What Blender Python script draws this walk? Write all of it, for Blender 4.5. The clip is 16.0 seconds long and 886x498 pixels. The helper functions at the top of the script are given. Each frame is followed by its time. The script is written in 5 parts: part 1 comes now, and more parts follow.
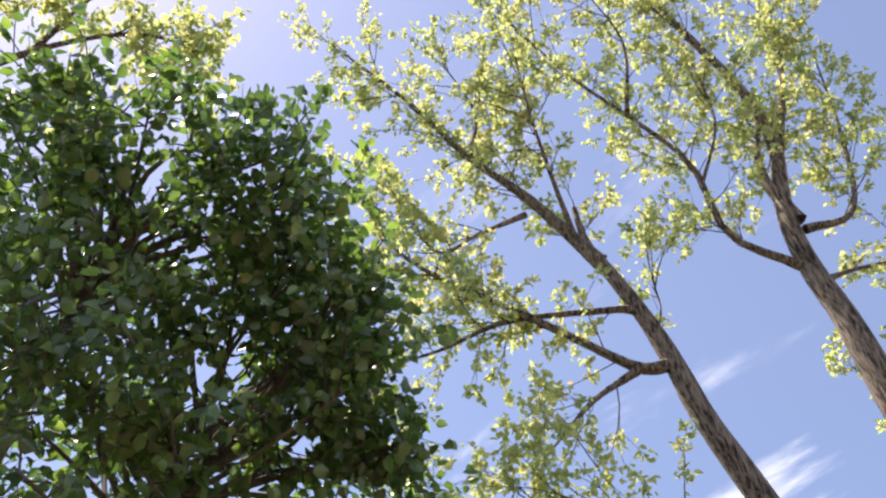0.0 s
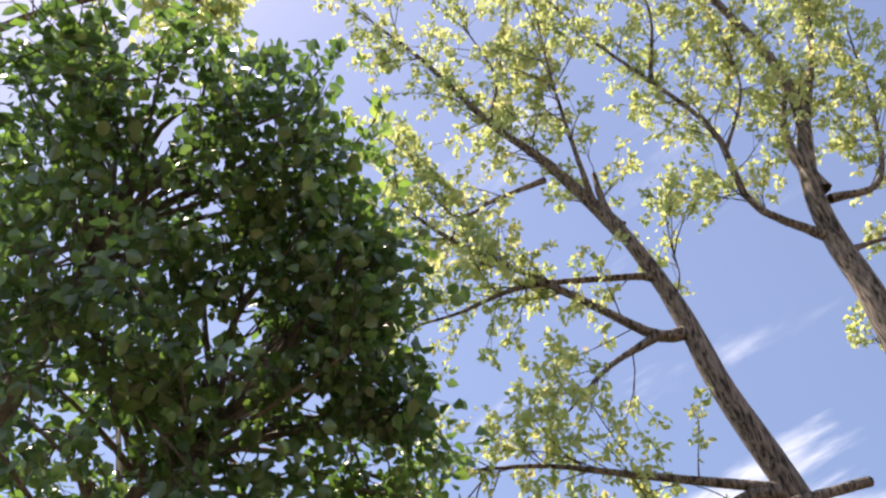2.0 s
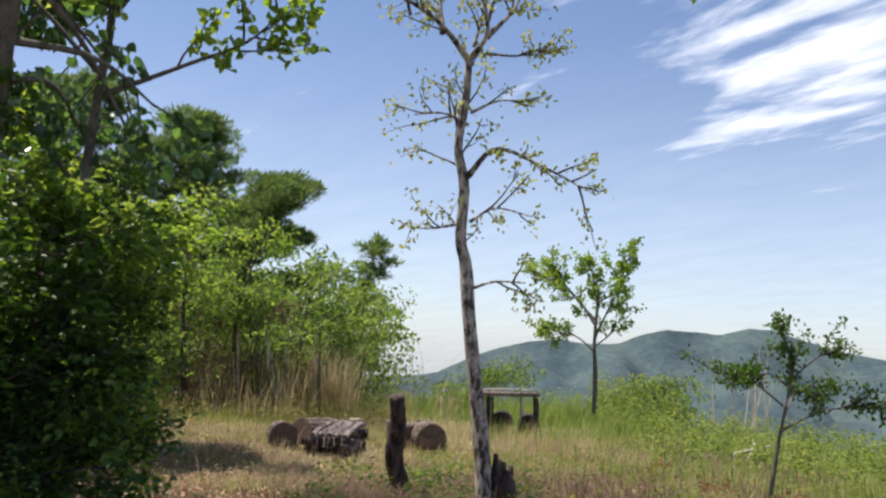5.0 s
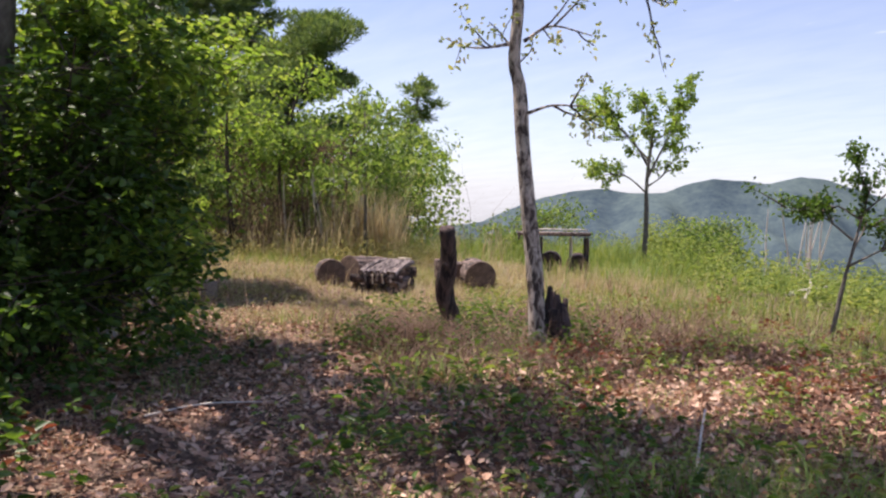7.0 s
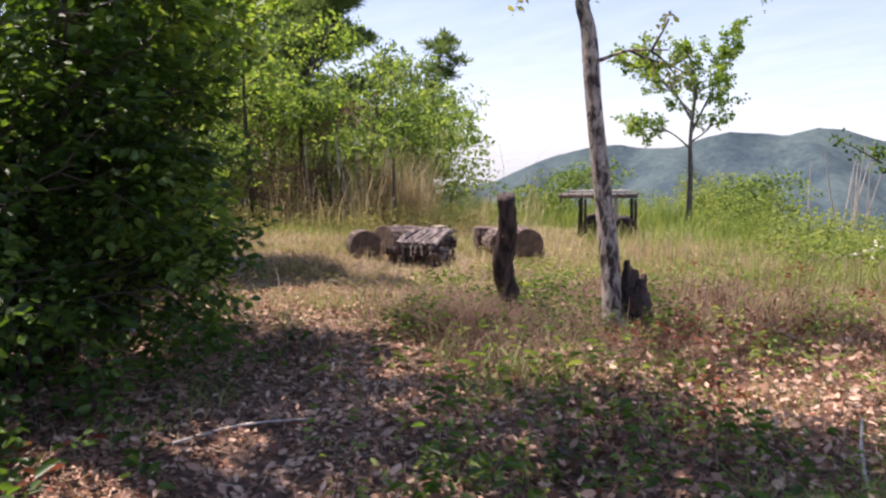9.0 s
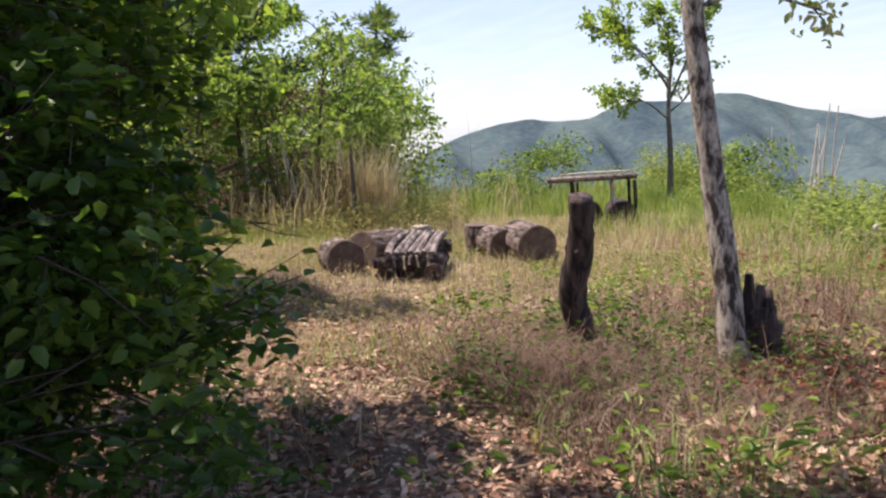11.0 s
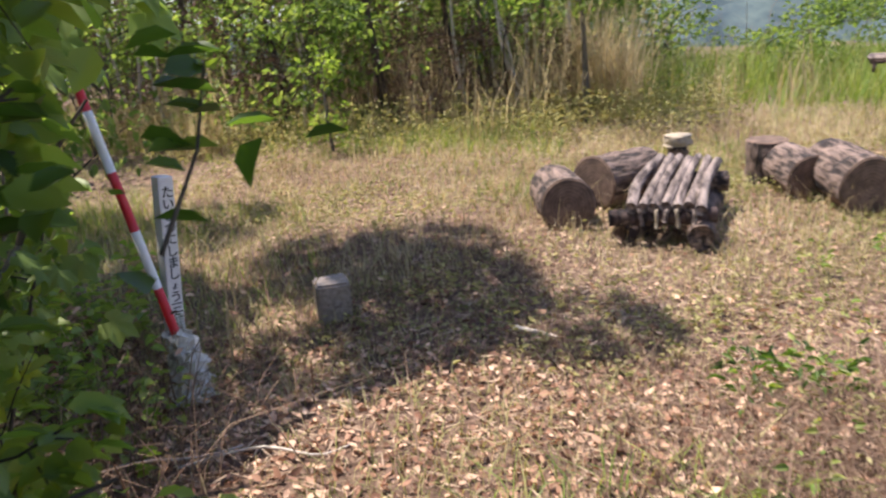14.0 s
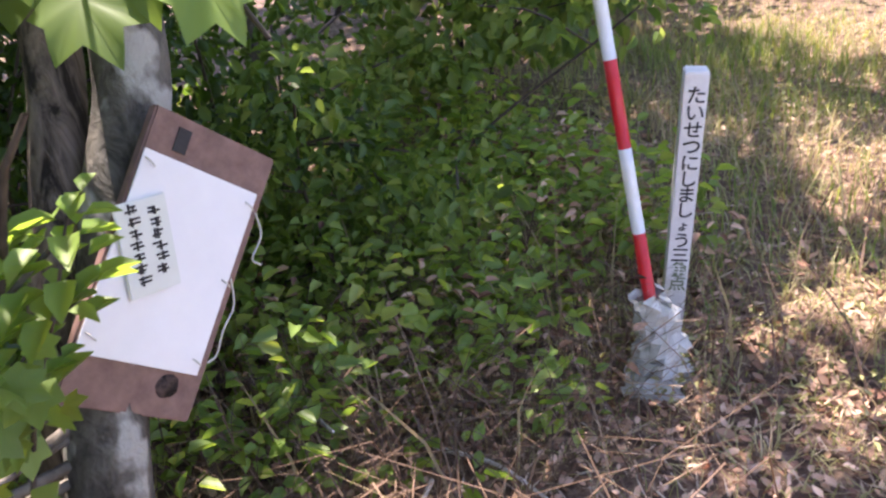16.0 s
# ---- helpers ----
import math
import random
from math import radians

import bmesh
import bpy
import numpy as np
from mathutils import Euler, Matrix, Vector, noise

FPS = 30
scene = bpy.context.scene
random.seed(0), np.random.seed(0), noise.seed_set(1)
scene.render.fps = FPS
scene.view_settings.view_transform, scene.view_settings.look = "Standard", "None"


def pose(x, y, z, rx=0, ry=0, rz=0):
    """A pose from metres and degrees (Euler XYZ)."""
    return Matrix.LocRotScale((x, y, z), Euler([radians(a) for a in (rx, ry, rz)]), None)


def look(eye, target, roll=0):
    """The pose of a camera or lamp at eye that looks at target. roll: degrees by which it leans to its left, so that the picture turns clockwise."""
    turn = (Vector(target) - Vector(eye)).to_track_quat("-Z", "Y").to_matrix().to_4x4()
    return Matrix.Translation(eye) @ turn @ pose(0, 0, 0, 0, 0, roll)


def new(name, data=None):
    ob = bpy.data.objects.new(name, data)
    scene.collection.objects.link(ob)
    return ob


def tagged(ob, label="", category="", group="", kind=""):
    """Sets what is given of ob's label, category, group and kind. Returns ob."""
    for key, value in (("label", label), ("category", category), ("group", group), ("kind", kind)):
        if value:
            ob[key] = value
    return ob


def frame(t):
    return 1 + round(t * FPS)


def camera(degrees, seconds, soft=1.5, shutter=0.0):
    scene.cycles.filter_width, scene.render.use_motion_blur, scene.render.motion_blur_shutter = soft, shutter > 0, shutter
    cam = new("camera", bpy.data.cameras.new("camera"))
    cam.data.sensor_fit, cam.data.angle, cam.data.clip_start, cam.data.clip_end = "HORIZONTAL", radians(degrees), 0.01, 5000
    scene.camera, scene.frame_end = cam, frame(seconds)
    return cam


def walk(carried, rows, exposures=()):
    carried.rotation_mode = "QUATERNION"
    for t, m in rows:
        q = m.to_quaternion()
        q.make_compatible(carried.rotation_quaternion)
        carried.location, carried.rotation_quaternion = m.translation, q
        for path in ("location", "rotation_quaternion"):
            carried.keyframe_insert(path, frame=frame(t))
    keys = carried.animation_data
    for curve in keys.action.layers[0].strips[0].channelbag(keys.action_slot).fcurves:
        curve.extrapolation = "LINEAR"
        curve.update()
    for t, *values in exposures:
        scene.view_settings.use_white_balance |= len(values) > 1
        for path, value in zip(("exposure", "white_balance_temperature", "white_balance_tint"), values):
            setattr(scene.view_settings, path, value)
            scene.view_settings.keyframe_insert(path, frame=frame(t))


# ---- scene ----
cam = camera(55.3, 16.0, 2.35, 0.22)
PATH = [
    (0, (-0.137, 0.415, 2.038), (-0.033, 1.672, 3.590), -4.18),
    (0.5, (-0.182, 0.456, 2.050), (-0.065, 1.703, 3.609), -4.96),
    (1, (-0.155, 0.452, 2.042), (-0.066, 1.717, 3.588), -3.09),
    (1.5, (-0.158, 0.464, 2.048), (-0.081, 1.744, 3.583), -2.61),
    (2, (-0.083, 0.484, 2.031), (-0.032, 1.797, 3.539), -1.46),
    (2.5, (0.007, 0.600, 1.913), (0.015, 2.082, 3.255), 0.21),
    (3, (0.049, 0.762, 1.869), (0.023, 2.467, 2.915), 1.28),
    (3.5, (0.064, 1.030, 1.709), (0.028, 2.850, 2.537), 1.19),
    (4, (0.057, 0.941, 1.646), (0.023, 2.841, 2.267), 1.73),
    (4.5, (0.050, 0.907, 1.590), (0.014, 2.864, 2.001), 2.49),
    (5, (0.073, 0.903, 1.549), (0.0, 2.89, 1.769), 2.4),
    (7.5, (-0.016, 1.247, 1.403), (-0.196, 3.232, 1.244), 1.8),
    (8, (-0.062, 1.278, 1.401), (-0.26, 3.26, 1.224), 1.3),
    (8.5, (-0.146, 1.539, 1.37), (-0.332, 3.519, 1.161), 0.8),
    (9, (-0.288, 1.858, 1.427), (-0.483, 3.835, 1.197), 0.7),
    (9.5, (-0.469, 2.195, 1.442), (-0.622, 4.183, 1.289), 1.9),
    (10, (-0.653, 2.537, 1.42), (-0.766, 4.521, 1.193), 0.2),
    (12.5, (-1.2, 4.088, 1.607), (-1.141, 6.06, 1.282), -3.2),
    (13, (-1.147, 4.453, 1.628), (-1.164, 6.415, 1.24), -3.2),
    (13.5, (-1.104, 4.737, 1.662), (-1.383, 6.662, 1.196), -4.6),
    (14, (-1.152, 5.137, 1.724), (-1.697, 6.959, 1.106), -4.5),
    (14.5, (-0.916, 5.616, 1.695), (-1.811, 7.295, 1.078), -1.7),
    (15, (-0.961, 5.896, 1.675), (-2.305, 7.188, 0.951), -5.6),
    (15.5, (-1.12, 6.194, 1.762), (-2.756, 7.002, 0.944), -8.7),
    (16, (-1.331, 6.41, 1.753), (-3.008, 6.975, 0.82), -9.0),
]
walk(cam, [(t, look(eye, target, roll)) for t, eye, target, roll in PATH], [(0, 1.2, 7500, 17), (1.5, 1.05, 7500, 17), (2, 1.15, 7500, 17), (2.5, 1.3, 7100, 15), (3.5, 0.92, 6600, 9), (5, 0.52, 6600, 12), (8, 0.85, 6600, 26), (10, 0.88, 6600, 22), (12.5, 0.8, 6600, 18), (13.5, 0.92, 6600, 18), (14, 1.15, 6600, 19), (14.5, 1.4, 6600, 19), (15, 1.55, 6600, 20), (15.5, 1.95, 6700, 22), (16, 2.3, 6700, 26)])
SUN_WAY = Vector((-0.38, 0.10, 0.92)).normalized()
world = bpy.data.worlds.new("sky")
scene.world = world
world.use_nodes = True


def build_sky():
    nt = world.node_tree
    nt.nodes.clear()
    N, L = nt.nodes.new, nt.links.new
    out, bg, sky = N("ShaderNodeOutputWorld"), N("ShaderNodeBackground"), N("ShaderNodeTexSky")
    sky.sky_type, sky.sun_disc = "NISHITA", False
    sky.sun_elevation, sky.sun_rotation = math.asin(SUN_WAY.z), math.atan2(SUN_WAY.x, SUN_WAY.y)
    sky.altitude, sky.air_density, sky.dust_density, sky.ozone_density = 400, 1.0, 0.6, 2.0
    co, sep = N("ShaderNodeTexCoord"), N("ShaderNodeSeparateXYZ")
    L(co.outputs["Generated"], sep.inputs[0])

    def m(op, a, b=0.0, c=None):
        n = N("ShaderNodeMath")
        n.operation = op
        for i, v in enumerate((a, b) if c is None else (a, b, c)):
            if isinstance(v, (int, float)):
                n.inputs[i].default_value = v
            else:
                L(v, n.inputs[i])
        return n.outputs[0]

    def ramp(v, lo, hi):
        n = N("ShaderNodeMapRange")
        n.interpolation_type = "SMOOTHSTEP"
        L(v, n.inputs[0])
        n.inputs[1].default_value, n.inputs[2].default_value = lo, hi
        return n.outputs[0]

    z = m("MAXIMUM", sep.outputs[2], -0.05)
    zz = m("ADD", z, 0.12)
    flat = N("ShaderNodeCombineXYZ")
    L(m("DIVIDE", sep.outputs[0], zz), flat.inputs[0])
    L(m("DIVIDE", sep.outputs[1], zz), flat.inputs[1])
    turn = N("ShaderNodeMapping")
    turn.inputs["Rotation"].default_value = (0, 0, radians(52))
    turn.inputs["Location"].default_value = CLOUD_SHIFT
    L(flat.outputs[0], turn.inputs[0])
    pull = N("ShaderNodeMapping")
    pull.inputs["Scale"].default_value = (0.6, 1.7, 1)
    L(turn.outputs[0], pull.inputs[0])
    big, fine = N("ShaderNodeTexNoise"), N("ShaderNodeTexNoise")
    for n, s, d, r in ((big, 0.95, 6, 0.62), (fine, 3.6, 6, 0.6)):
        n.inputs["Scale"].default_value, n.inputs["Detail"].default_value, n.inputs["Roughness"].default_value = s, d, r
        n.inputs["Distortion"].default_value = 0.3
        L(pull.outputs[0], n.inputs["Vector"])
    body = m("ADD", m("MULTIPLY", big.outputs[0], 0.58), m("MULTIPLY", fine.outputs[0], 0.42))
    toward = N("ShaderNodeVectorMath")
    toward.operation = "DOT_PRODUCT"
    L(co.outputs["Generated"], toward.inputs[0])
    toward.inputs[1].default_value = Vector((0.36, 0.86, 0.37)).normalized()
    bank = ramp(toward.outputs["Value"], 0.965, 1.0)
    cover = ramp(m("MULTIPLY_ADD", bank, 0.125, body), 0.545, 0.74)
    low = ramp(sep.outputs[2], 0.42, 0.0)
    veil = m("MULTIPLY", low, m("ADD", 0.20, m("MULTIPLY", fine.outputs[0], 0.24)))
    cover = m("MAXIMUM", m("MULTIPLY", m("MULTIPLY", cover, 0.92), ramp(sep.outputs[2], 0.02, 0.26)), veil)
    mix = N("ShaderNodeMix")
    mix.data_type = "RGBA"
    L(cover, mix.inputs["Factor"])
    tint = N("ShaderNodeMix")
    tint.data_type, tint.blend_type = "RGBA", "MULTIPLY"
    tint.inputs["Factor"].default_value = 1.0
    L(sky.outputs[0], tint.inputs["A"])
    shade = N("ShaderNodeMix")
    shade.data_type = "RGBA"
    L(ramp(sep.outputs[2], 0.0, 0.75), shade.inputs["Factor"])
    shade.inputs["A"].default_value, shade.inputs["B"].default_value = (0.52, 0.60, 0.70, 1), (1.06, 0.98, 0.99, 1)
    L(shade.outputs["Result"], tint.inputs["B"])
    L(tint.outputs["Result"], mix.inputs["A"])
    mix.inputs["B"].default_value = (7.6, 7.9, 8.6, 1)
    L(mix.outputs["Result"], bg.inputs[0])
    bg.inputs[1].default_value = SKY
    L(bg.outputs[0], out.inputs[0])


SKY, CLOUD_SHIFT = 0.122, (0.55, 0.35, 0.0)
build_sky()
sun_data = bpy.data.lights.new("sun", "SUN")
sun_data.energy, sun_data.angle, sun_data.color = 4.3, radians(0.6), (1.0, 0.94, 0.83)
sun = new("sun", sun_data)
sun.matrix_world = look(SUN_WAY * 60, (0, 0, 0))

# ---- mesh helpers ----
rng = np.random.default_rng(11)
ORIGIN = {}


def thing(name, at, label, category, group="", kind=""):
    ob = new(name)
    ob.empty_display_size = 0.1
    ob.location = at
    ORIGIN[ob] = Vector(at)
    return tagged(ob, label, category, group, kind)


def quick_mesh(name, verts, faces, smooth=True):
    verts, faces = np.asarray(verts, np.float32), np.asarray(faces, np.int32)
    n, k = faces.shape
    me = bpy.data.meshes.new(name)
    me.vertices.add(len(verts))
    me.vertices.foreach_set("co", verts.ravel())
    me.loops.add(n * k)
    me.loops.foreach_set("vertex_index", faces.ravel())
    me.polygons.add(n)
    me.polygons.foreach_set("loop_start", np.arange(0, n * k, k, dtype=np.int32))
    me.update(calc_edges=True)
    me.polygons.foreach_set("use_smooth", np.full(n, smooth))
    return me


def part(name, geo, material, parent, label="", kind="", smooth=True):
    """A bmesh or a (verts, faces) pair, in world metres, as one mesh under a thing or a part."""
    at = ORIGIN[parent]
    if isinstance(geo, bmesh.types.BMesh):
        me = bpy.data.meshes.new(name)
        bmesh.ops.translate(geo, verts=geo.verts, vec=-at)
        geo.to_mesh(me)
        geo.free()
        me.polygons.foreach_set("use_smooth", np.full(len(me.polygons), smooth))
    else:
        me = quick_mesh(name, np.asarray(geo[0]) - np.array(at), geo[1], smooth)
    me.materials.append(material)
    ob = new(name, me)
    ob.parent = parent
    ORIGIN[ob] = at
    return tagged(ob, label, kind=kind)


def join(pieces):
    vs, fs, k = [], [], 0
    for v, f in pieces:
        vs.append(v)
        fs.append(np.asarray(f) + k)
        k += len(v)
    return np.concatenate(vs), np.concatenate(fs)


def smooth_line(pts, n):
    p = np.asarray(pts, float)
    if len(p) == 2:
        return p[0] + (p[1] - p[0]) * np.linspace(0, 1, n)[:, None]
    q = np.vstack([2 * p[0] - p[1], p, 2 * p[-1] - p[-2]])
    u = np.linspace(0, len(p) - 1 - 1e-6, n)
    i = u.astype(int)
    t = (u - i)[:, None]
    a, b, c, d = q[i], q[i + 1], q[i + 2], q[i + 3]
    return 0.5 * (2 * b + (c - a) * t + (2 * a - 5 * b + 4 * c - d) * t**2 + (3 * b - a - 3 * c + d) * t**3)


def tube(pts, r0, r1, sides=6, n=8, lump=0.0, flare=0.0, seed=0, cap=False):
    p = smooth_line(pts, n)
    d = np.gradient(p, axis=0)
    d /= np.linalg.norm(d, axis=1)[:, None] + 1e-9
    ref = np.array([1.0, 0.2, 0.1]) if abs(d[:, 2].mean()) > 0.6 else np.array([0.05, 0.1, 1.0])
    a = np.cross(d, ref)
    a /= np.linalg.norm(a, axis=1)[:, None] + 1e-9
    b = np.cross(d, a)
    u = np.linspace(0, 1, n)
    r = r0 + (r1 - r0) * u
    r = r * (1 + flare * np.exp(-u * n * 0.5))
    ang = np.linspace(0, 2 * np.pi, sides, endpoint=False)
    rr = np.repeat(r[:, None], sides, 1)
    if lump:
        g = np.random.default_rng(seed + 5)
        for k in range(1, 5):
            rr = rr * (1 + lump / k**0.5 * np.sin(k * ang[None, :] + g.uniform(0, 6.3) + u[:, None] * g.uniform(3, 16) * k))
    v = p[:, None, :] + rr[:, :, None] * (np.cos(ang)[None, :, None] * a[:, None, :] + np.sin(ang)[None, :, None] * b[:, None, :])
    v = v.reshape(-1, 3)
    i, j = np.meshgrid(np.arange(n - 1), np.arange(sides), indexing="ij")
    j2 = (j + 1) % sides
    f = np.stack([i * sides + j, i * sides + j2, (i + 1) * sides + j2, (i + 1) * sides + j], -1).reshape(-1, 4)
    if cap:
        for end, row in ((p[0], 0), (p[-1], n - 1)):
            k = len(v)
            v = np.vstack([v, end])
            jj = np.arange(0, sides, 2)
            f = np.vstack([f, np.stack([np.full(len(jj), k), row * sides + jj, row * sides + (jj + 1) % sides, row * sides + (jj + 2) % sides], -1)])
    return v, f


def unit(a):
    return a / (np.linalg.norm(a, axis=-1, keepdims=True) + 1e-9)


def leaves(c, way, up, length, wide, droop=0.25, fold=0.18):
    """Oval leaves: base points c, directions, normals, lengths and width ratio."""
    n = len(c)
    way = unit(way)
    side = unit(np.cross(way, up))
    nor = np.cross(side, way)
    L = np.broadcast_to(np.asarray(length, float), (n,))[:, None]
    w = L * wide * 0.5
    rows = [(0, 0, 0), (0.30, 0.92, fold), (0.68, 0.80, fold * 0.4), (1, 0, -droop), (0.68, -0.80, fold * 0.4), (0.30, -0.92, fold)]
    v = np.stack([c + way * L * a + side * w * s + nor * L * h for a, s, h in rows], 1).reshape(-1, 3)
    k = np.arange(n)[:, None] * 6
    f = np.concatenate([k + np.array([[0, 3, 2, 1]]), k + np.array([[0, 5, 4, 3]])], 0)
    return v, f


def blades(c, way, height, width, bend):
    """Grass blades: roots c, unit lean directions (xy), heights, widths, bends."""
    n = len(c)
    h, w, bend = [np.broadcast_to(np.asarray(q, float), (n,))[:, None] for q in (height, width, bend)]
    lean = np.concatenate([way, np.zeros((n, 1))], 1)
    side = np.stack([-way[:, 1], way[:, 0], np.zeros(n)], 1)
    up = np.array([0, 0, 1.0])
    rows = []
    for u, s in ((0, 1.0), (0.5, 0.8), (1.0, 0.12)):
        m = c + up * h * (u - 0.3 * bend * u * u) + lean * h * bend * u * u
        rows += [m - side * w * s * 0.5, m + side * w * s * 0.5]
    v = np.stack(rows, 1).reshape(-1, 3)
    k = np.arange(n)[:, None] * 6
    f = np.concatenate([k + np.array([[0, 1, 3, 2]]), k + np.array([[2, 3, 5, 4]])], 0)
    return v, f


def rand_dir(n, zmin=-1.0, zmax=1.0, g=rng):
    z, a = g.uniform(zmin, zmax, n), g.uniform(0, 2 * np.pi, n)
    r = np.sqrt(np.maximum(0, 1 - z * z))
    return np.stack([r * np.cos(a), r * np.sin(a), z], 1)


def sprout(limbs, per_metre, length, g, start=0.3, spread=1.0, lift=0.25, bits=4):
    """Twigs that spring from limbs: a list of polylines."""
    out = []
    for line in limbs:
        p = smooth_line(line, 12)
        total = np.linalg.norm(np.diff(p, axis=0), axis=1).sum()
        for _ in range(max(1, int(total * per_metre * (1 - start) + g.random()))):
            u = g.uniform(start, 1.0) * 10.99
            i = int(u)
            at = p[i] + (p[i + 1] - p[i]) * (u - i)
            d = unit(p[i + 1] - p[i]) + rand_dir(1, g=g)[0] * spread + np.array([0, 0, lift])
            d = unit(d)
            ln = length * g.uniform(0.5, 1.25)
            q = [at]
            for _ in range(bits - 1):
                d = unit(d + rand_dir(1, g=g)[0] * 0.28 + np.array([0, 0, lift * 0.12]))
                q.append(q[-1] + d * ln / (bits - 1))
            out.append(np.array(q))
    return out


def leaf_points(lines, each, g, start=0.35, off=0.03):
    pts, ways = [], []
    for q in lines:
        u = g.uniform(start, 1, each) * (len(q) - 1.001)
        i = u.astype(int)
        pts.append(q[i] + (q[i + 1] - q[i]) * (u - i)[:, None] + g.normal(0, off, (each, 3)))
        ways.append(q[i + 1] - q[i])
    return np.concatenate(pts), unit(np.concatenate(ways))


# ---- materials ----
def material(name):
    mat = bpy.data.materials.new(name)
    mat.use_nodes = True
    nt = mat.node_tree
    return mat, nt, nt.nodes["Principled BSDF"], nt.nodes["Material Output"]


def ramp_node(nt, fac, stops):
    n = nt.nodes.new("ShaderNodeValToRGB")
    el = n.color_ramp.elements
    while len(el) < len(stops):
        el.new(0.5)
    for e, (p, c) in zip(el, stops):
        e.position, e.color = p, (*c, 1)
    nt.links.new(fac, n.inputs[0])
    return n.outputs[0]


def noise_node(nt, scale, detail=5, rough=0.6, stretch=None, distort=0.0):
    n = nt.nodes.new("ShaderNodeTexNoise")
    n.inputs["Scale"].default_value, n.inputs["Detail"].default_value = scale, detail
    n.inputs["Roughness"].default_value, n.inputs["Distortion"].default_value = rough, distort
    co = nt.nodes.new("ShaderNodeTexCoord")
    mp = nt.nodes.new("ShaderNodeMapping")
    mp.inputs["Scale"].default_value = stretch or (1, 1, 1)
    nt.links.new(co.outputs["Object"], mp.inputs[0])
    nt.links.new(mp.outputs[0], n.inputs["Vector"])
    return n.outputs[0]


def mix_node(nt, fac, a, b, blend="MIX"):
    n = nt.nodes.new("ShaderNodeMix")
    n.data_type, n.blend_type = "RGBA", blend
    for sock, v in ((n.inputs["Factor"], fac), (n.inputs["A"], a), (n.inputs["B"], b)):
        if isinstance(v, (int, float)):
            sock.default_value = v
        elif isinstance(v, tuple):
            sock.default_value = (*v, 1)
        else:
            nt.links.new(v, sock)
    return n.outputs["Result"]


def bump_node(nt, height, strength, distance, bsdf):
    n = nt.nodes.new("ShaderNodeBump")
    n.inputs["Strength"].default_value, n.inputs["Distance"].default_value = strength, distance
    nt.links.new(height, n.inputs["Height"])
    nt.links.new(n.outputs[0], bsdf.inputs["Normal"])


def leaf_mat(name, stops, through_light=0.4, rough=0.45, glow=(1.25, 1.15, 0.5), gloss=0.5):
    """Leaves whose colour varies leaf by leaf and patch by patch, and that let light through."""
    mat, nt, b, out = material(name)
    geo = nt.nodes.new("ShaderNodeNewGeometry")
    patch = noise_node(nt, 1.7, 3)
    add = nt.nodes.new("ShaderNodeMath")
    add.operation = "MULTIPLY_ADD"
    nt.links.new(geo.outputs["Random Per Island"], add.inputs[0])
    add.inputs[1].default_value = 0.62
    sub = nt.nodes.new("ShaderNodeMath")
    sub.operation = "MULTIPLY_ADD"
    nt.links.new(patch, sub.inputs[0])
    sub.inputs[1].default_value, sub.inputs[2].default_value = 1.1, -0.36
    nt.links.new(sub.outputs[0], add.inputs[2])
    col = ramp_node(nt, add.outputs[0], stops)
    nt.links.new(col, b.inputs["Base Color"])
    b.inputs["Roughness"].default_value = rough
    b.inputs["Specular IOR Level"].default_value = gloss
    tr = nt.nodes.new("ShaderNodeBsdfTranslucent")
    nt.links.new(mix_node(nt, 1.0, col, glow, "MULTIPLY"), tr.inputs[0])
    mx = nt.nodes.new("ShaderNodeMixShader")
    mx.inputs[0].default_value = through_light
    nt.links.new(b.outputs[0], mx.inputs[1])
    nt.links.new(tr.outputs[0], mx.inputs[2])
    nt.links.new(mx.outputs[0], out.inputs[0])
    return mat


def bark_mat(name, dark, light, scale=14, stretch=(1, 1, 0.22), spots=None, bump=0.9, contrast=(0.36, 0.66)):
    mat, nt, b, _ = material(name)
    f = noise_node(nt, scale, 8, 0.65, stretch, 0.4)
    big = noise_node(nt, 3.0, 4)
    col = ramp_node(nt, f, [(contrast[0], dark), (0.5, tuple((x + y) / 2 for x, y in zip(dark, light))), (contrast[1], light)])
    col = mix_node(nt, 0.6, col, ramp_node(nt, big, [(0.3, (0.55, 0.5, 0.45)), (0.7, (1.25, 1.2, 1.15))]), "MULTIPLY")
    if spots:
        s = noise_node(nt, 9, 4, 0.5, (1, 1, 0.7))
        col = mix_node(nt, ramp_node(nt, s, [(0.54, (0, 0, 0)), (0.60, (1, 1, 1))]), col, spots)
    nt.links.new(col, b.inputs["Base Color"])
    b.inputs["Roughness"].default_value = 0.85
    bump_node(nt, f, bump, 0.03, b)
    return mat


def plain_mat(name, a, b2, scale=20, rough=0.6, bump=0.2, stretch=None):
    mat, nt, b, _ = material(name)
    f = noise_node(nt, scale, 6, 0.65, stretch)
    nt.links.new(ramp_node(nt, f, [(0.3, a), (0.7, b2)]), b.inputs["Base Color"])
    b.inputs["Roughness"].default_value = rough
    bump_node(nt, f, bump, 0.01, b)
    return mat


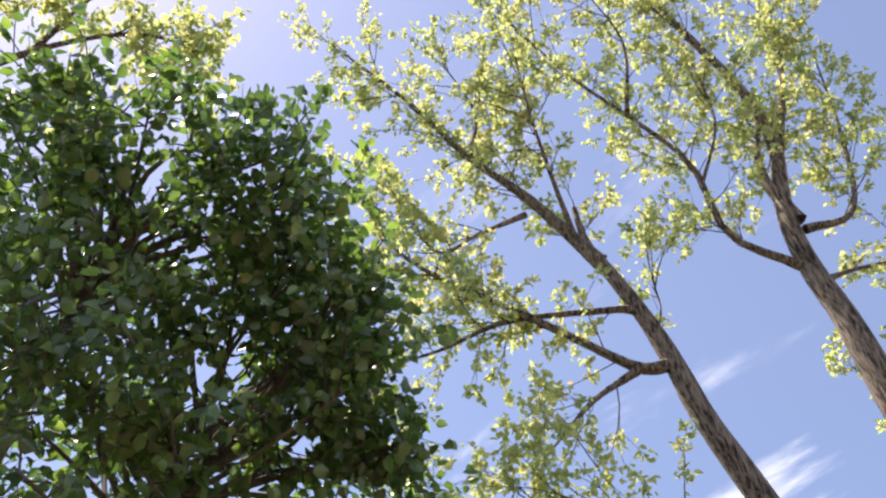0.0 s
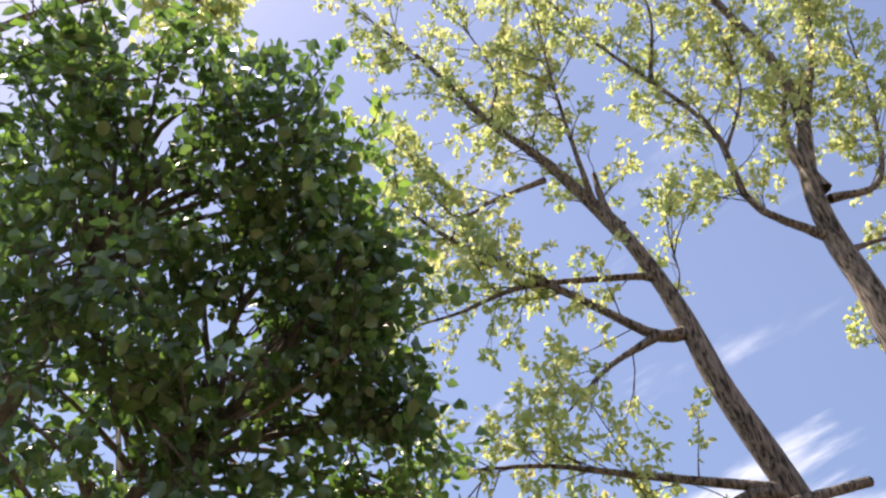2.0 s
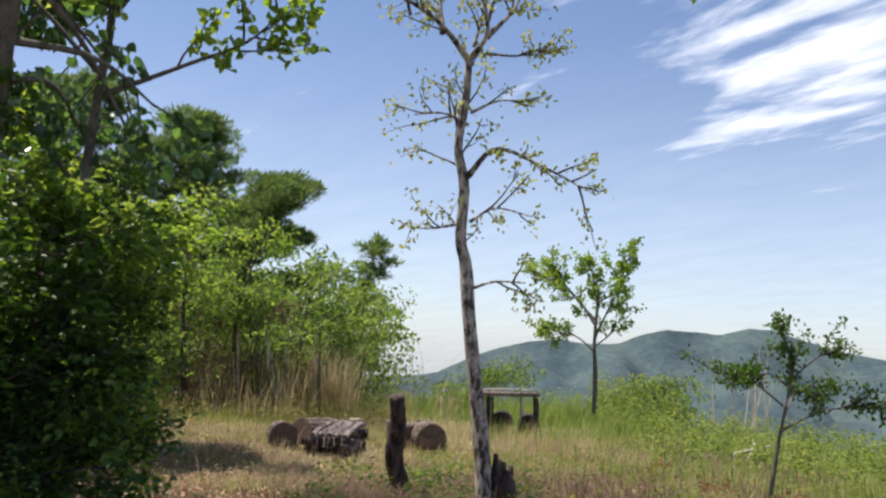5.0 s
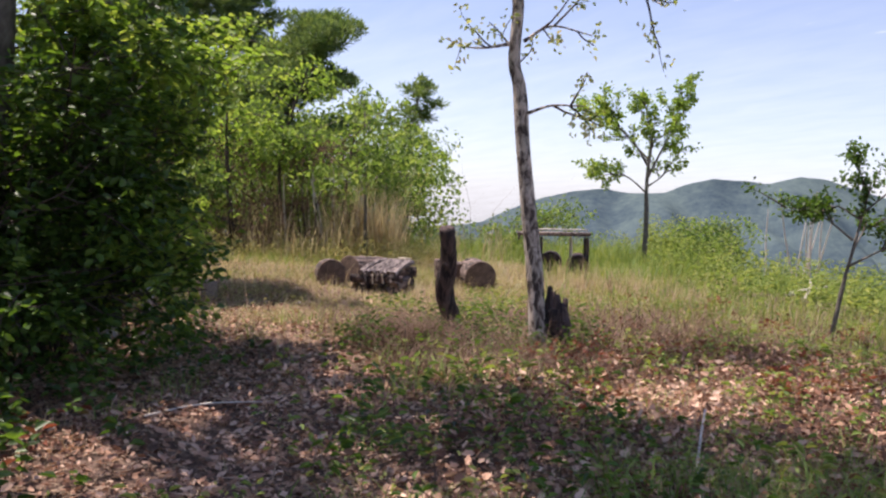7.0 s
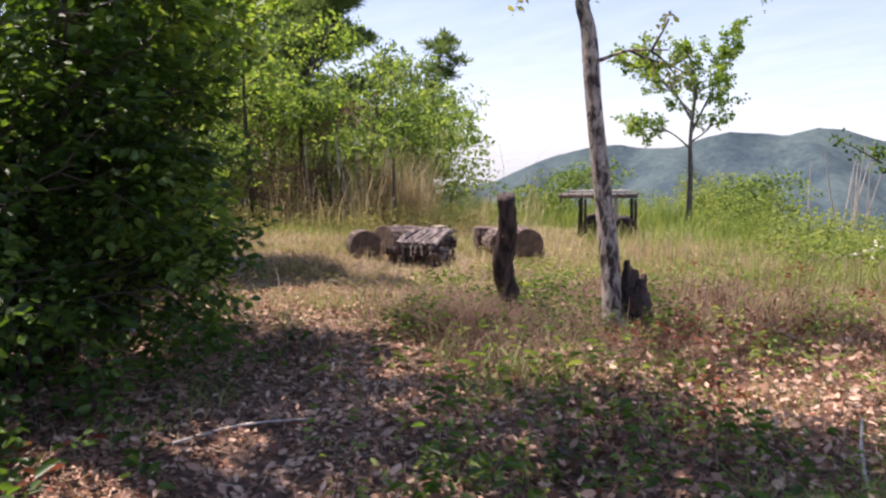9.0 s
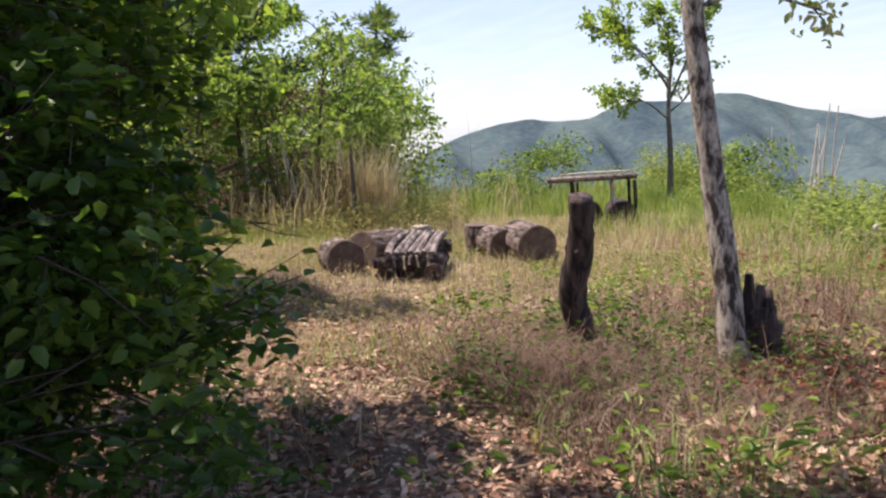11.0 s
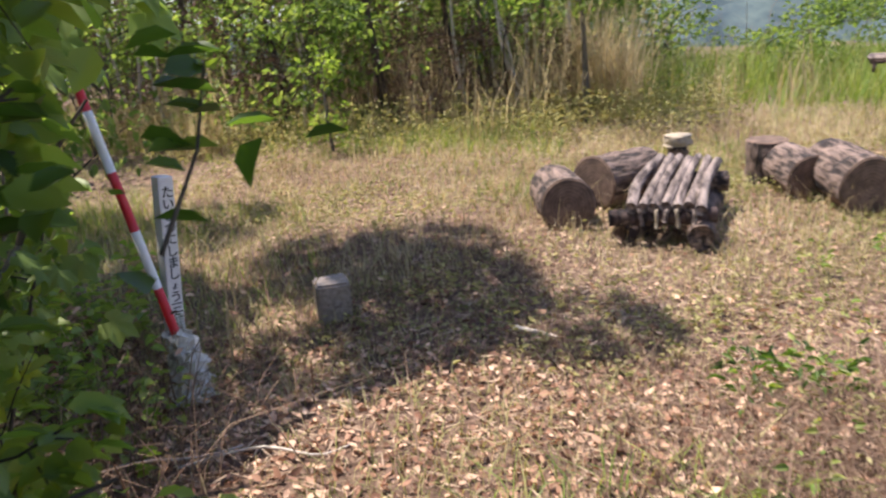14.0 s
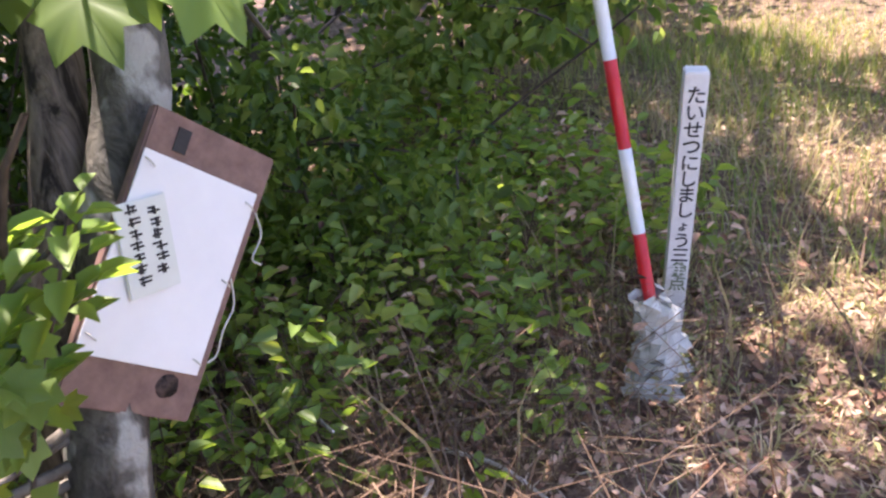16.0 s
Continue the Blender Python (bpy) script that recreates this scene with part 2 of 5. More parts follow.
def end_grain_mat(name, dark, light, rings=26):
    """Sawn log ends: growth rings round each log's own axis, cracked and greyed."""
    mat, nt, b, _ = material(name)
    co = nt.nodes.new("ShaderNodeTexCoord")
    w = nt.nodes.new("ShaderNodeTexWave")
    w.wave_type, w.rings_direction = "RINGS", "Y"
    w.inputs["Scale"].default_value, w.inputs["Distortion"].default_value, w.inputs["Detail"].default_value = rings * 0.7, 6.0, 5
    nt.links.new(co.outputs["Object"], w.inputs["Vector"])
    f = noise_node(nt, 11, 6)
    col = ramp_node(nt, w.outputs[1], [(0.1, dark), (0.9, light)])
    col = mix_node(nt, 0.8, col, ramp_node(nt, f, [(0.34, dark), (0.66, light)]))
    nt.links.new(col, b.inputs["Base Color"])
    b.inputs["Roughness"].default_value = 0.9
    bump_node(nt, f, 0.6, 0.008, b)
    return mat


def ground_mat():
    mat, nt, b, _ = material("leaf_mould_soil")
    f, g, h = noise_node(nt, 26, 8, 0.7), noise_node(nt, 1.1, 5), noise_node(nt, 0.45, 4)
    col = ramp_node(nt, f, [(0.30, (0.038, 0.022, 0.016)), (0.5, (0.15, 0.09, 0.062)), (0.70, (0.42, 0.295, 0.21))])
    col = mix_node(nt, ramp_node(nt, g, [(0.5, (0, 0, 0)), (0.7, (0.4, 0.4, 0.4))]), col, (0.14, 0.125, 0.055))
    far = nt.nodes.new("ShaderNodeVectorMath")
    far.operation = "LENGTH"
    co = nt.nodes.new("ShaderNodeTexCoord")
    nt.links.new(co.outputs["Object"], far.inputs[0])
    mr = nt.nodes.new("ShaderNodeMapRange")
    nt.links.new(far.outputs["Value"], mr.inputs[0])
    mr.inputs[1].default_value, mr.inputs[2].default_value = 20, 60
    col = mix_node(nt, mr.outputs[0], col, ramp_node(nt, h, [(0.3, (0.05, 0.08, 0.035)), (0.7, (0.10, 0.13, 0.05))]))
    nt.links.new(col, b.inputs["Base Color"])
    b.inputs["Roughness"].default_value = 0.95
    bump_node(nt, f, 0.8, 0.03, b)
    return mat


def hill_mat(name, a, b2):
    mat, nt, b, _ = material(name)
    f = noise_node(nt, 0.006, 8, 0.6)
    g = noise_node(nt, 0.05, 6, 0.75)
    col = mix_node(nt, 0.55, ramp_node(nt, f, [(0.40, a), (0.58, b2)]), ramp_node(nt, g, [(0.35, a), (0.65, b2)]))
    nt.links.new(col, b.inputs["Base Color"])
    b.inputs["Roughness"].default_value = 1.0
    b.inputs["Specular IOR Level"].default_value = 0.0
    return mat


SOIL = ground_mat()
# distance haze is painted in: forest green shifted to dull blue
HILL = hill_mat("forest_with_painted_haze", (0.040, 0.062, 0.082), (0.110, 0.148, 0.140))
LITTER = leaf_mat("dead_leaves", [(0.0, (0.055, 0.030, 0.024)), (0.30, (0.24, 0.125, 0.085)), (0.55, (0.54, 0.335, 0.23)), (0.85, (0.84, 0.61, 0.455)), (1.0, (0.46, 0.18, 0.11))], 0.15, 0.8, (1, 0.9, 0.7), 0.2)
GREEN_DARK = leaf_mat("dark_glossy_leaf", [(0.0, (0.046, 0.082, 0.042)), (0.45, (0.090, 0.148, 0.062)), (0.8, (0.155, 0.235, 0.08)), (1.0, (0.34, 0.40, 0.17))], 0.46, 0.27, (1.45, 1.75, 0.85), 1.0)
GREEN_YOUNG = leaf_mat("young_oak_leaf", [(0.0, (0.27, 0.37, 0.16)), (0.4, (0.40, 0.48, 0.21)), (0.75, (0.53, 0.55, 0.25)), (1.0, (0.54, 0.46, 0.30))], 0.66, 0.45, (1.25, 1.22, 1.05), 0.45)
GREEN_BUSH = leaf_mat("bush_leaf", [(0.0, (0.022, 0.048, 0.013)), (0.45, (0.055, 0.115, 0.024)), (0.8, (0.115, 0.205, 0.040)), (1.0, (0.22, 0.29, 0.065))], 0.5, 0.42, (1.5, 1.45, 0.5), 0.5)
GREEN_LIGHT = leaf_mat("light_leaf", [(0.0, (0.12, 0.21, 0.05)), (0.5, (0.25, 0.38, 0.095)), (1.0, (0.44, 0.50, 0.16))], 0.6, 0.45, (1.3, 1.25, 0.5), 0.45)
NEEDLE = leaf_mat("pine_needle", [(0.0, (0.07, 0.125, 0.05)), (0.5, (0.15, 0.225, 0.085)), (1.0, (0.28, 0.34, 0.13))], 0.5, 0.5, (1.2, 1.2, 0.6), 0.4)
GRASS = leaf_mat("meadow_grass", [(0.0, (0.09, 0.165, 0.04)), (0.4, (0.195, 0.30, 0.075)), (0.7, (0.34, 0.41, 0.12)), (1.0, (0.53, 0.46, 0.22))], 0.4, 0.5, (1.2, 1.15, 0.5), 0.3)
STRAW = leaf_mat("dry_straw", [(0.0, (0.30, 0.22, 0.12)), (0.5, (0.55, 0.45, 0.27)), (1.0, (0.80, 0.72, 0.51))], 0.55, 0.7, (1, 0.95, 0.8), 0.2)
GREEN_WOOD = leaf_mat("woodland_leaf", [(0.0, (0.065, 0.12, 0.035)), (0.45, (0.145, 0.24, 0.062)), (0.8, (0.26, 0.355, 0.11)), (1.0, (0.42, 0.45, 0.17))], 0.62, 0.5, (1.3, 1.22, 0.65), 0.4)
KHAKI = leaf_mat("khaki_turf", [(0.0, (0.17, 0.185, 0.065)), (0.5, (0.37, 0.36, 0.155)), (1.0, (0.58, 0.52, 0.28))], 0.3, 0.6, (1.1, 1.05, 0.6), 0.3)
LIME = leaf_mat("lime_slope_leaf", [(0.0, (0.12, 0.19, 0.045)), (0.5, (0.25, 0.335, 0.09)), (1.0, (0.44, 0.46, 0.165))], 0.5, 0.5, (1.2, 1.15, 0.7), 0.3)
SLAB = plain_mat("pale_sawn_slab", (0.24, 0.19, 0.14), (0.46, 0.40, 0.31), 26, 0.85, 0.4)
THATCH = leaf_mat("flattened_straw", [(0.0, (0.20, 0.13, 0.085)), (0.5, (0.44, 0.32, 0.22)), (1.0, (0.70, 0.56, 0.42))], 0.1, 0.8, (1, 0.95, 0.8), 0.2)
BRUSH = leaf_mat("brown_brush", [(0.0, (0.06, 0.038, 0.028)), (0.5, (0.17, 0.11, 0.078)), (1.0, (0.36, 0.265, 0.185))], 0.15, 0.8, (1, 0.9, 0.8), 0.2)
RED_LEAF = leaf_mat("reddened_leaf", [(0.0, (0.14, 0.05, 0.03)), (0.5, (0.28, 0.10, 0.06)), (1.0, (0.26, 0.22, 0.08))], 0.35, 0.5, (1.2, 0.9, 0.7), 0.3)
BARK_OAK = bark_mat("oak_bark", (0.018, 0.013, 0.011), (0.31, 0.26, 0.225), 32, (1, 1, 0.11), None, 1.0, (0.41, 0.64))
BARK_PALE = bark_mat("pale_plated_bark", (0.060, 0.042, 0.036), (0.62, 0.545, 0.475), 26, (1, 1, 0.4), None, 1.0, (0.42, 0.58))
BARK_SMOOTH = bark_mat("grey_smooth_bark", (0.08, 0.07, 0.058), (0.22, 0.20, 0.17), 20, (1, 1, 0.6), None, 0.3)
BARK_LICHEN = bark_mat("lichen_spotted_bark", (0.035, 0.032, 0.027), (0.19, 0.18, 0.155), 22, (1, 1, 0.6), (0.40, 0.395, 0.36), 0.7)
TWIG = bark_mat("twig_bark", (0.035, 0.026, 0.02), (0.11, 0.085, 0.068), 30, (1, 1, 0.5), None, 0.2)
DEADWOOD = bark_mat("weathered_deadwood", (0.014, 0.009, 0.009), (0.13, 0.085, 0.075), 26, (1, 1, 0.1), None, 1.0, (0.42, 0.62))
GREY_WOOD = bark_mat("silver_grey_wood", (0.06, 0.045, 0.042), (0.36, 0.30, 0.275), 34, (1, 0.15, 1), None, 0.8, (0.40, 0.62))
LOG_BARK = bark_mat("log_bark", (0.022, 0.016, 0.015), (0.27, 0.20, 0.17), 24, (1, 0.2, 1), None, 1.0, (0.42, 0.60))
LOG_END = end_grain_mat("weathered_log_end", (0.050, 0.033, 0.026), (0.225, 0.15, 0.112))
BLEACHED = plain_mat("bleached_wood", (0.42, 0.36, 0.30), (0.70, 0.64, 0.56), 30, 0.8, 0.3)
CONCRETE = plain_mat("mossy_granite", (0.19, 0.15, 0.125), (0.40, 0.345, 0.295), 55, 0.9, 0.5)
WHITE_PAINT = plain_mat("white_paint", (0.66, 0.65, 0.63), (0.80, 0.80, 0.79), 14, 0.45, 0.08)
RED_PAINT = plain_mat("red_paint", (0.52, 0.012, 0.02), (0.66, 0.03, 0.035), 18, 0.35, 0.05)
STAKE_PAINT = plain_mat("weathered_white_stake", (0.66, 0.65, 0.66), (0.82, 0.81, 0.82), 24, 0.6, 0.2)
INK = plain_mat("black_ink", (0.010, 0.010, 0.014), (0.03, 0.03, 0.035), 40, 0.6, 0.05)
PLANK = plain_mat("brown_painted_plank", (0.15, 0.085, 0.070), (0.26, 0.16, 0.135), 9, 0.7, 0.25, (3, 3, 0.8))
PAPER = plain_mat("white_paper", (0.78, 0.78, 0.80), (0.86, 0.86, 0.87), 6, 0.5, 0.05)
WIRE = plain_mat("pale_wire", (0.40, 0.38, 0.33), (0.62, 0.60, 0.54), 40, 0.5, 0.1)
FILM = plain_mat("crumpled_plastic_film", (0.36, 0.355, 0.32), (0.62, 0.61, 0.57), 18, 0.25, 0.3)
CARD = plain_mat("laminated_card", (0.66, 0.70, 0.66), (0.74, 0.77, 0.73), 12, 0.3, 0.05)


# ---- ground and distance ----
def height(x, y):
    """Height of the hilltop at x, y: a flat crown that falls away to the valley."""
    x, y = np.asarray(x, float), np.asarray(y, float)
    z = 0.44 - 0.05 * np.clip(3.2 - y, 0, 6) - 0.10 * np.clip(x - 1.6, 0, 8) - 0.045 * np.clip(y - 12.5, 0, 14)
    z = z + 0.05 * np.clip(-2.7 - x, 0, 3) * np.clip((9.5 - y) / 4, 0, 1)
    r = np.hypot(x + 1.5, y - 7)
    z = z - 0.16 * np.clip(r - 16, 0, 40) - 0.30 * np.clip(r - 56, 0, 650)
    near = np.exp(-((r / 30) ** 2))
    z = z + near * (0.020 * np.sin(1.9 * x + 0.7 * y) + 0.018 * np.sin(2.6 * y - 1.1 * x + 1) + 0.010 * np.sin(5.3 * x + 1.7) * np.sin(4.7 * y))
    return z


def build_ground():
    rings = np.concatenate([np.linspace(0.0, 9, 76), 9 * np.geomspace(1.022, 600, 120)])
    turns = np.linspace(0, 2 * np.pi, 220, endpoint=False)
    R, A = np.meshgrid(rings[1:], turns, indexing="ij")
    x, y = -1 + R * np.cos(A), 5.5 + R * np.sin(A)
    v = np.stack([x, y, height(x, y)], -1).reshape(-1, 3)
    n, s = len(rings) - 1, len(turns)
    i, j = np.meshgrid(np.arange(n - 1), np.arange(s), indexing="ij")
    j2 = (j + 1) % s
    f = np.stack([i * s + j, (i + 1) * s + j, (i + 1) * s + j2, i * s + j2], -1).reshape(-1, 4)
    k = len(v)
    v = np.vstack([v, [-1, 5.5, float(height(-1, 5.5))]])
    jj = np.arange(0, s, 2)
    f = np.vstack([f, np.stack([np.full(len(jj), k), jj, (jj + 1) % s, (jj + 2) % s], -1)])
    me = quick_mesh("ground", v, f)
    me.materials.append(SOIL)
    tagged(new("ground", me), "hilltop ground of brown leaf litter and dry soil", "ground", kind="structure")


build_ground()


def mountain(name, far, crest, depth, seed, label):
    """A forested range: crest gives (x, height) at that distance; spurs run down from it."""
    g = np.random.default_rng(seed)
    cx, cz = np.array(crest).T
    xs = np.linspace(cx[0], cx[-1], 260)
    top = np.interp(xs, cx, cz)
    for k in (0.012, 0.027, 0.06, 0.13):
        top = top + 0.09 / k**0.9 * np.sin(k * xs + g.uniform(0, 6.3)) * 0.6
    rows = 44
    u = np.linspace(0, 1, rows)
    X, U = np.meshgrid(xs, u, indexing="ij")
    fold = sum(a * np.sin(k * X + b * U + p) for a, k, b, p in ((34, 0.017, 2.5, 1.0), (18, 0.034, -3.0, 2.0), (8, 0.061, 4.0, 0.3)))
    Z = top[:, None] + (-230 - top[:, None]) * U**0.85 + fold * np.sin(np.pi * np.clip(U * 1.05, 0, 1)) ** 0.7
    Y = far - depth * U + fold * 0.6 * U
    v = np.stack([X, Y, Z], -1).reshape(-1, 3)
    i, j = np.meshgrid(np.arange(259), np.arange(rows - 1), indexing="ij")
    f = np.stack([i * rows + j, i * rows + j + 1, (i + 1) * rows + j + 1, (i + 1) * rows + j], -1).reshape(-1, 4)
    me = quick_mesh(name, v, f)
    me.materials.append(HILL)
    tagged(new(name, me), label, "mountain", kind="structure")


mountain("backdrop_mountain", 2500, [(-2600, -60), (-1500, -140), (-600, -120), (-250, -110), (-90, -80), (0, -42), (90, -6), (180, 16), (260, 26), (340, 20), (440, 22), (500, 48), (570, 64), (650, 60), (720, 54), (815, 84), (880, 78), (960, 52), (1080, 20), (1250, -10), (1700, 30), (2600, -40)], 900, 3, "forested mountain range, blue green with painted haze")
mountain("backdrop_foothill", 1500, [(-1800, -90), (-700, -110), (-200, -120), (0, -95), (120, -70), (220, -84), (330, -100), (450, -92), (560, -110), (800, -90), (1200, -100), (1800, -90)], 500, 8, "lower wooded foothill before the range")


# ---- trees ----
def broadleaf(name, base, trunks, limbs, leaf, bark, label, twig=(3.2, 0.7), sub=(4.0, 0.32), each=7, size=(0.05, 0.09), wide=0.6, hang=0.3, seed=1, crown_label="", start=0.25, lift=0.2, spread=0.9, avoid=None, stem_twigs=True, tip=0.35):
    """trunks and limbs: (points, radius at the base, radius at the tip)."""
    g = np.random.default_rng(seed)
    tree = thing(name, base, label, "tree")
    for k, (p, a, b) in enumerate(trunks):
        part("trunk", tube(p, a, b, 14, 40, 0.045, 0.5 if k == 0 else 0.1, seed + k), bark, tree)
    for k, (p, a, b) in enumerate(limbs):
        part("limb", tube(p, a, b, 8, 18, 0.05, 0.3, seed + 20 + k), bark, tree)
    lines = [p for p, _, _ in limbs]
    one = sprout(lines + ([p[len(p) // 2:] if len(p) > 3 else p for p, _, _ in trunks] if stem_twigs else []), *twig, g, start, spread, lift)
    two = sprout(one, *sub, g, 0.2, 1.0, lift * 0.5, 3)
    part("brushwood", join([tube(q, 0.008, 0.003, 4, 5) for q in one] + [tube(q, 0.004, 0.0015, 3, 3) for q in two]), TWIG, tree, kind="stuff")
    c, w = leaf_points(two + one, each, g, tip)
    if avoid is not None:
        keep = ~avoid(c)
        c, w = c[keep], w[keep]
    n = len(c)
    way = w * 0.5 + rand_dir(n, g=g) * 0.9 + np.array([0, 0, -hang])
    up = rand_dir(n, 0.1, 1.0, g)
    part("crown", leaves(c, way, up, g.uniform(*size, n), wide), leaf, tree, crown_label, "stuff")
    return tree


# tall oak with pale young leaves, one stem
broadleaf("oak_tree", (3.15, 6.75, float(height(3.15, 6.75))),
    [([(3.10, 6.75, 0.20), (3.22, 6.64, 2.31), (3.19, 6.54, 4.41), (3.12, 6.44, 5.03), (2.91, 6.34, 5.80), (2.55, 6.21, 6.77), (2.40, 6.13, 7.39), (2.21, 6.04, 7.99), (1.92, 5.95, 8.68)], 0.175, 0.068)],
    [([(1.94, 5.96, 8.64), (1.27, 5.83, 9.62), (0.68, 5.74, 10.29), (-0.02, 5.60, 11.36), (-0.90, 5.46, 12.47)], 0.068, 0.012),
     ([(2.39, 6.13, 7.37), (2.07, 6.13, 7.33), (1.54, 6.10, 7.68), (0.93, 6.05, 8.07), (0.17, 5.99, 8.54), (-0.35, 5.93, 9.06)], 0.06, 0.012),
     ([(2.07, 6.13, 7.31), (1.59, 6.19, 6.99), (1.18, 6.27, 6.56)], 0.04, 0.01),
     ([(2.21, 6.04, 7.99), (1.94, 6.05, 8.02), (0.91, 6.07, 7.90), (0.25, 6.13, 7.59), (-0.23, 6.16, 7.44)], 0.045, 0.008),
     ([(2.90, 6.33, 5.83), (1.84, 6.34, 5.95), (0.92, 6.34, 6.06), (0.09, 6.36, 6.00)], 0.045, 0.008),
     ([(2.90, 6.33, 5.81), (2.52, 6.34, 5.77), (2.07, 6.39, 5.57), (1.29, 6.42, 5.48), (0.86, 6.50, 4.91)], 0.055, 0.008),
     ([(2.07, 6.39, 5.57), (1.91, 6.47, 5.10), (1.81, 6.50, 4.84)], 0.03, 0.008),
     ([(1.94, 5.95, 8.66), (1.83, 5.91, 8.90), (1.78, 5.86, 9.45)], 0.06, 0.03),
     ([(1.24, 5.87, 9.35), (0.71, 5.91, 9.07), (0.23, 5.96, 8.85), (-0.17, 5.82, 9.83)], 0.03, 0.008),
     ([(0.68, 5.74, 10.29), (0.80, 5.62, 11.11), (0.44, 5.48, 12.18)], 0.03, 0.006),
     ([(1.71, 5.88, 8.95), (1.36, 5.20, 10.15), (1.20, 4.72, 11.55)], 0.03, 0.006),
     ([(2.31, 6.06, 7.67), (2.40, 5.96, 7.97), (2.34, 5.86, 8.17)], 0.012, 0.004)],
    GREEN_YOUNG, BARK_OAK, "tall leaning oak with sparse yellow green young leaves", (9.0, 0.85), (7.0, 0.36), 17, (0.045, 0.085), 0.62, 0.35, 5, "pale yellow green spring leaves", 0.22, 0.15, 0.95, None, False, 0.6)

broadleaf("oak_tree", (4.9, 7.0, float(height(4.9, 7.0))),
    [([(4.75, 7.05, -0.10), (4.87, 6.81, 3.20), (4.75, 6.70, 6.04), (4.66, 6.63, 7.44), (4.59, 6.51, 8.28), (4.47, 6.42, 8.99), (4.44, 6.28, 9.88), (4.69, 6.11, 11.10), (4.60, 5.94, 12.28), (4.14, 5.75, 13.68), (3.83, 5.63, 14.63)], 0.205, 0.04)],
    [([(4.44, 6.43, 9.08), (4.21, 6.39, 9.17), (3.66, 6.34, 9.62), (3.52, 6.17, 10.81), (2.91, 6.04, 11.77), (2.22, 5.92, 12.74), (1.40, 5.71, 14.35)], 0.06, 0.012),
     ([(4.66, 6.14, 10.87), (5.32, 5.86, 12.80), (5.44, 5.65, 14.28)], 0.07, 0.015),
     ([(4.52, 6.28, 9.74), (4.37, 6.17, 10.67), (4.68, 6.01, 11.79)], 0.09, 0.03),
     ([(4.60, 6.33, 9.64), (5.29, 6.27, 9.96), (5.65, 6.07, 11.30), (5.90, 5.81, 13.07)], 0.05, 0.01),
     ([(4.53, 6.42, 8.84), (5.12, 6.51, 9.16), (6.11, 6.39, 9.29)], 0.04, 0.008),
     ([(4.70, 6.70, 6.84), (5.09, 6.70, 7.25), (5.48, 6.59, 7.27)], 0.03, 0.006),
     ([(2.91, 6.04, 11.77), (2.98, 5.49, 12.80), (2.54, 5.11, 13.79)], 0.03, 0.006),
     ([(4.60, 5.94, 12.28), (3.87, 5.47, 13.13), (3.13, 5.10, 14.01)], 0.04, 0.008),
     ([(3.57, 6.26, 10.41), (3.84, 5.76, 11.12), (3.70, 5.37, 12.02)], 0.025, 0.006)],
    GREEN_YOUNG, BARK_OAK, "taller leaning oak with rough bark and young leaves", (8.5, 1.0), (7.0, 0.42), 16, (0.05, 0.09), 0.62, 0.35, 6, "pale yellow green spring leaves", 0.22, 0.15, 0.95, None, False, 0.6)


def stub_branch(pts, r):
    ob = thing("sawn_branch", pts[0], "sawn off dead branch stub on the oak stem", "branch", "sawn branches")
    part("stub", tube(pts, r, r * 0.8, 10, 10, 0.05, 0, 3, True), BARK_OAK, ob)


stub_branch([(3.52, 6.27, 5.86), (2.89, 6.21, 5.66), (2.55, 6.20, 5.55)], 0.045)
stub_branch([(3.16, 6.50, 4.73), (2.45, 6.49, 4.50)], 0.042)
stub_branch([(3.23, 6.53, 4.19), (2.88, 6.52, 4.19)], 0.035)


# tips of the dark crown's outer boughs, then of its upper and inner ones
EDGE = [[-0.34, 4.95, 4.81], [-0.05, 4.95, 4.9], [-0.78, 4.95, 4.2], [-0.57, 4.95, 4.31], [-1.08, 4.95, 4.09], [-0.75, 4.95, 4.61], [-1.44, 4.95, 4.3], [-0.7, 3.6, 5.75], [-0.95, 3.45, 5.85], [-0.6, 3.9, 5.5], [-1.2, 3.3, 5.9], [-1.40, 2.62, 5.86], [-1.18, 2.66, 5.90], [-0.95, 2.75, 5.91], [-0.72, 2.85, 5.88], [-0.58, 2.95, 5.80], [-0.50, 3.10, 5.72], [-0.40, 3.26, 5.60], [-0.34, 3.44, 5.46], [-0.14, 3.60, 5.34], [-0.24, 3.76, 5.18], [-0.27, 3.92, 5.02], [-0.20, 4.08, 4.84], [-0.75, 3.1, 6.1], [-1.1, 2.9, 6.2], [-0.62, 3.45, 5.75], [-0.5, 3.7, 5.4]]
UPPER = [(-1.99, 2.5, 5.88), (-1.83, 2.58, 5.92), (-1.65, 2.6, 5.96), (-2.03, 2.7, 5.74), (-1.84, 2.76, 5.8), (-2.04, 2.95, 5.58), (-1.7, 2.7, 6.15), (-2.2, 2.7, 6.0),
         (-2.29, 4.95, 4.14), (-1.99, 4.95, 4.04), (-1.73, 4.95, 4.15), (-1.43, 4.95, 3.98), (-1.24, 4.95, 4.2), (-1.07, 4.95, 4.02), (-0.86, 4.95, 4.17), (-0.7, 4.95, 4.03), (-1.48, 4.95, 3.71), (-1.93, 4.95, 3.66), (-2.16, 4.95, 3.46), (-1.16, 3.49, 5.3), (-0.99, 3.45, 5.38), (-1.32, 3.55, 5.19), (-1.58, 3.57, 5.06), (-1.77, 3.63, 4.89), (-0.9, 3.72, 5.14), (-1.09, 3.86, 4.93), (-0.58, 3.65, 5.28), (-1.92, 3.32, 5.13)]


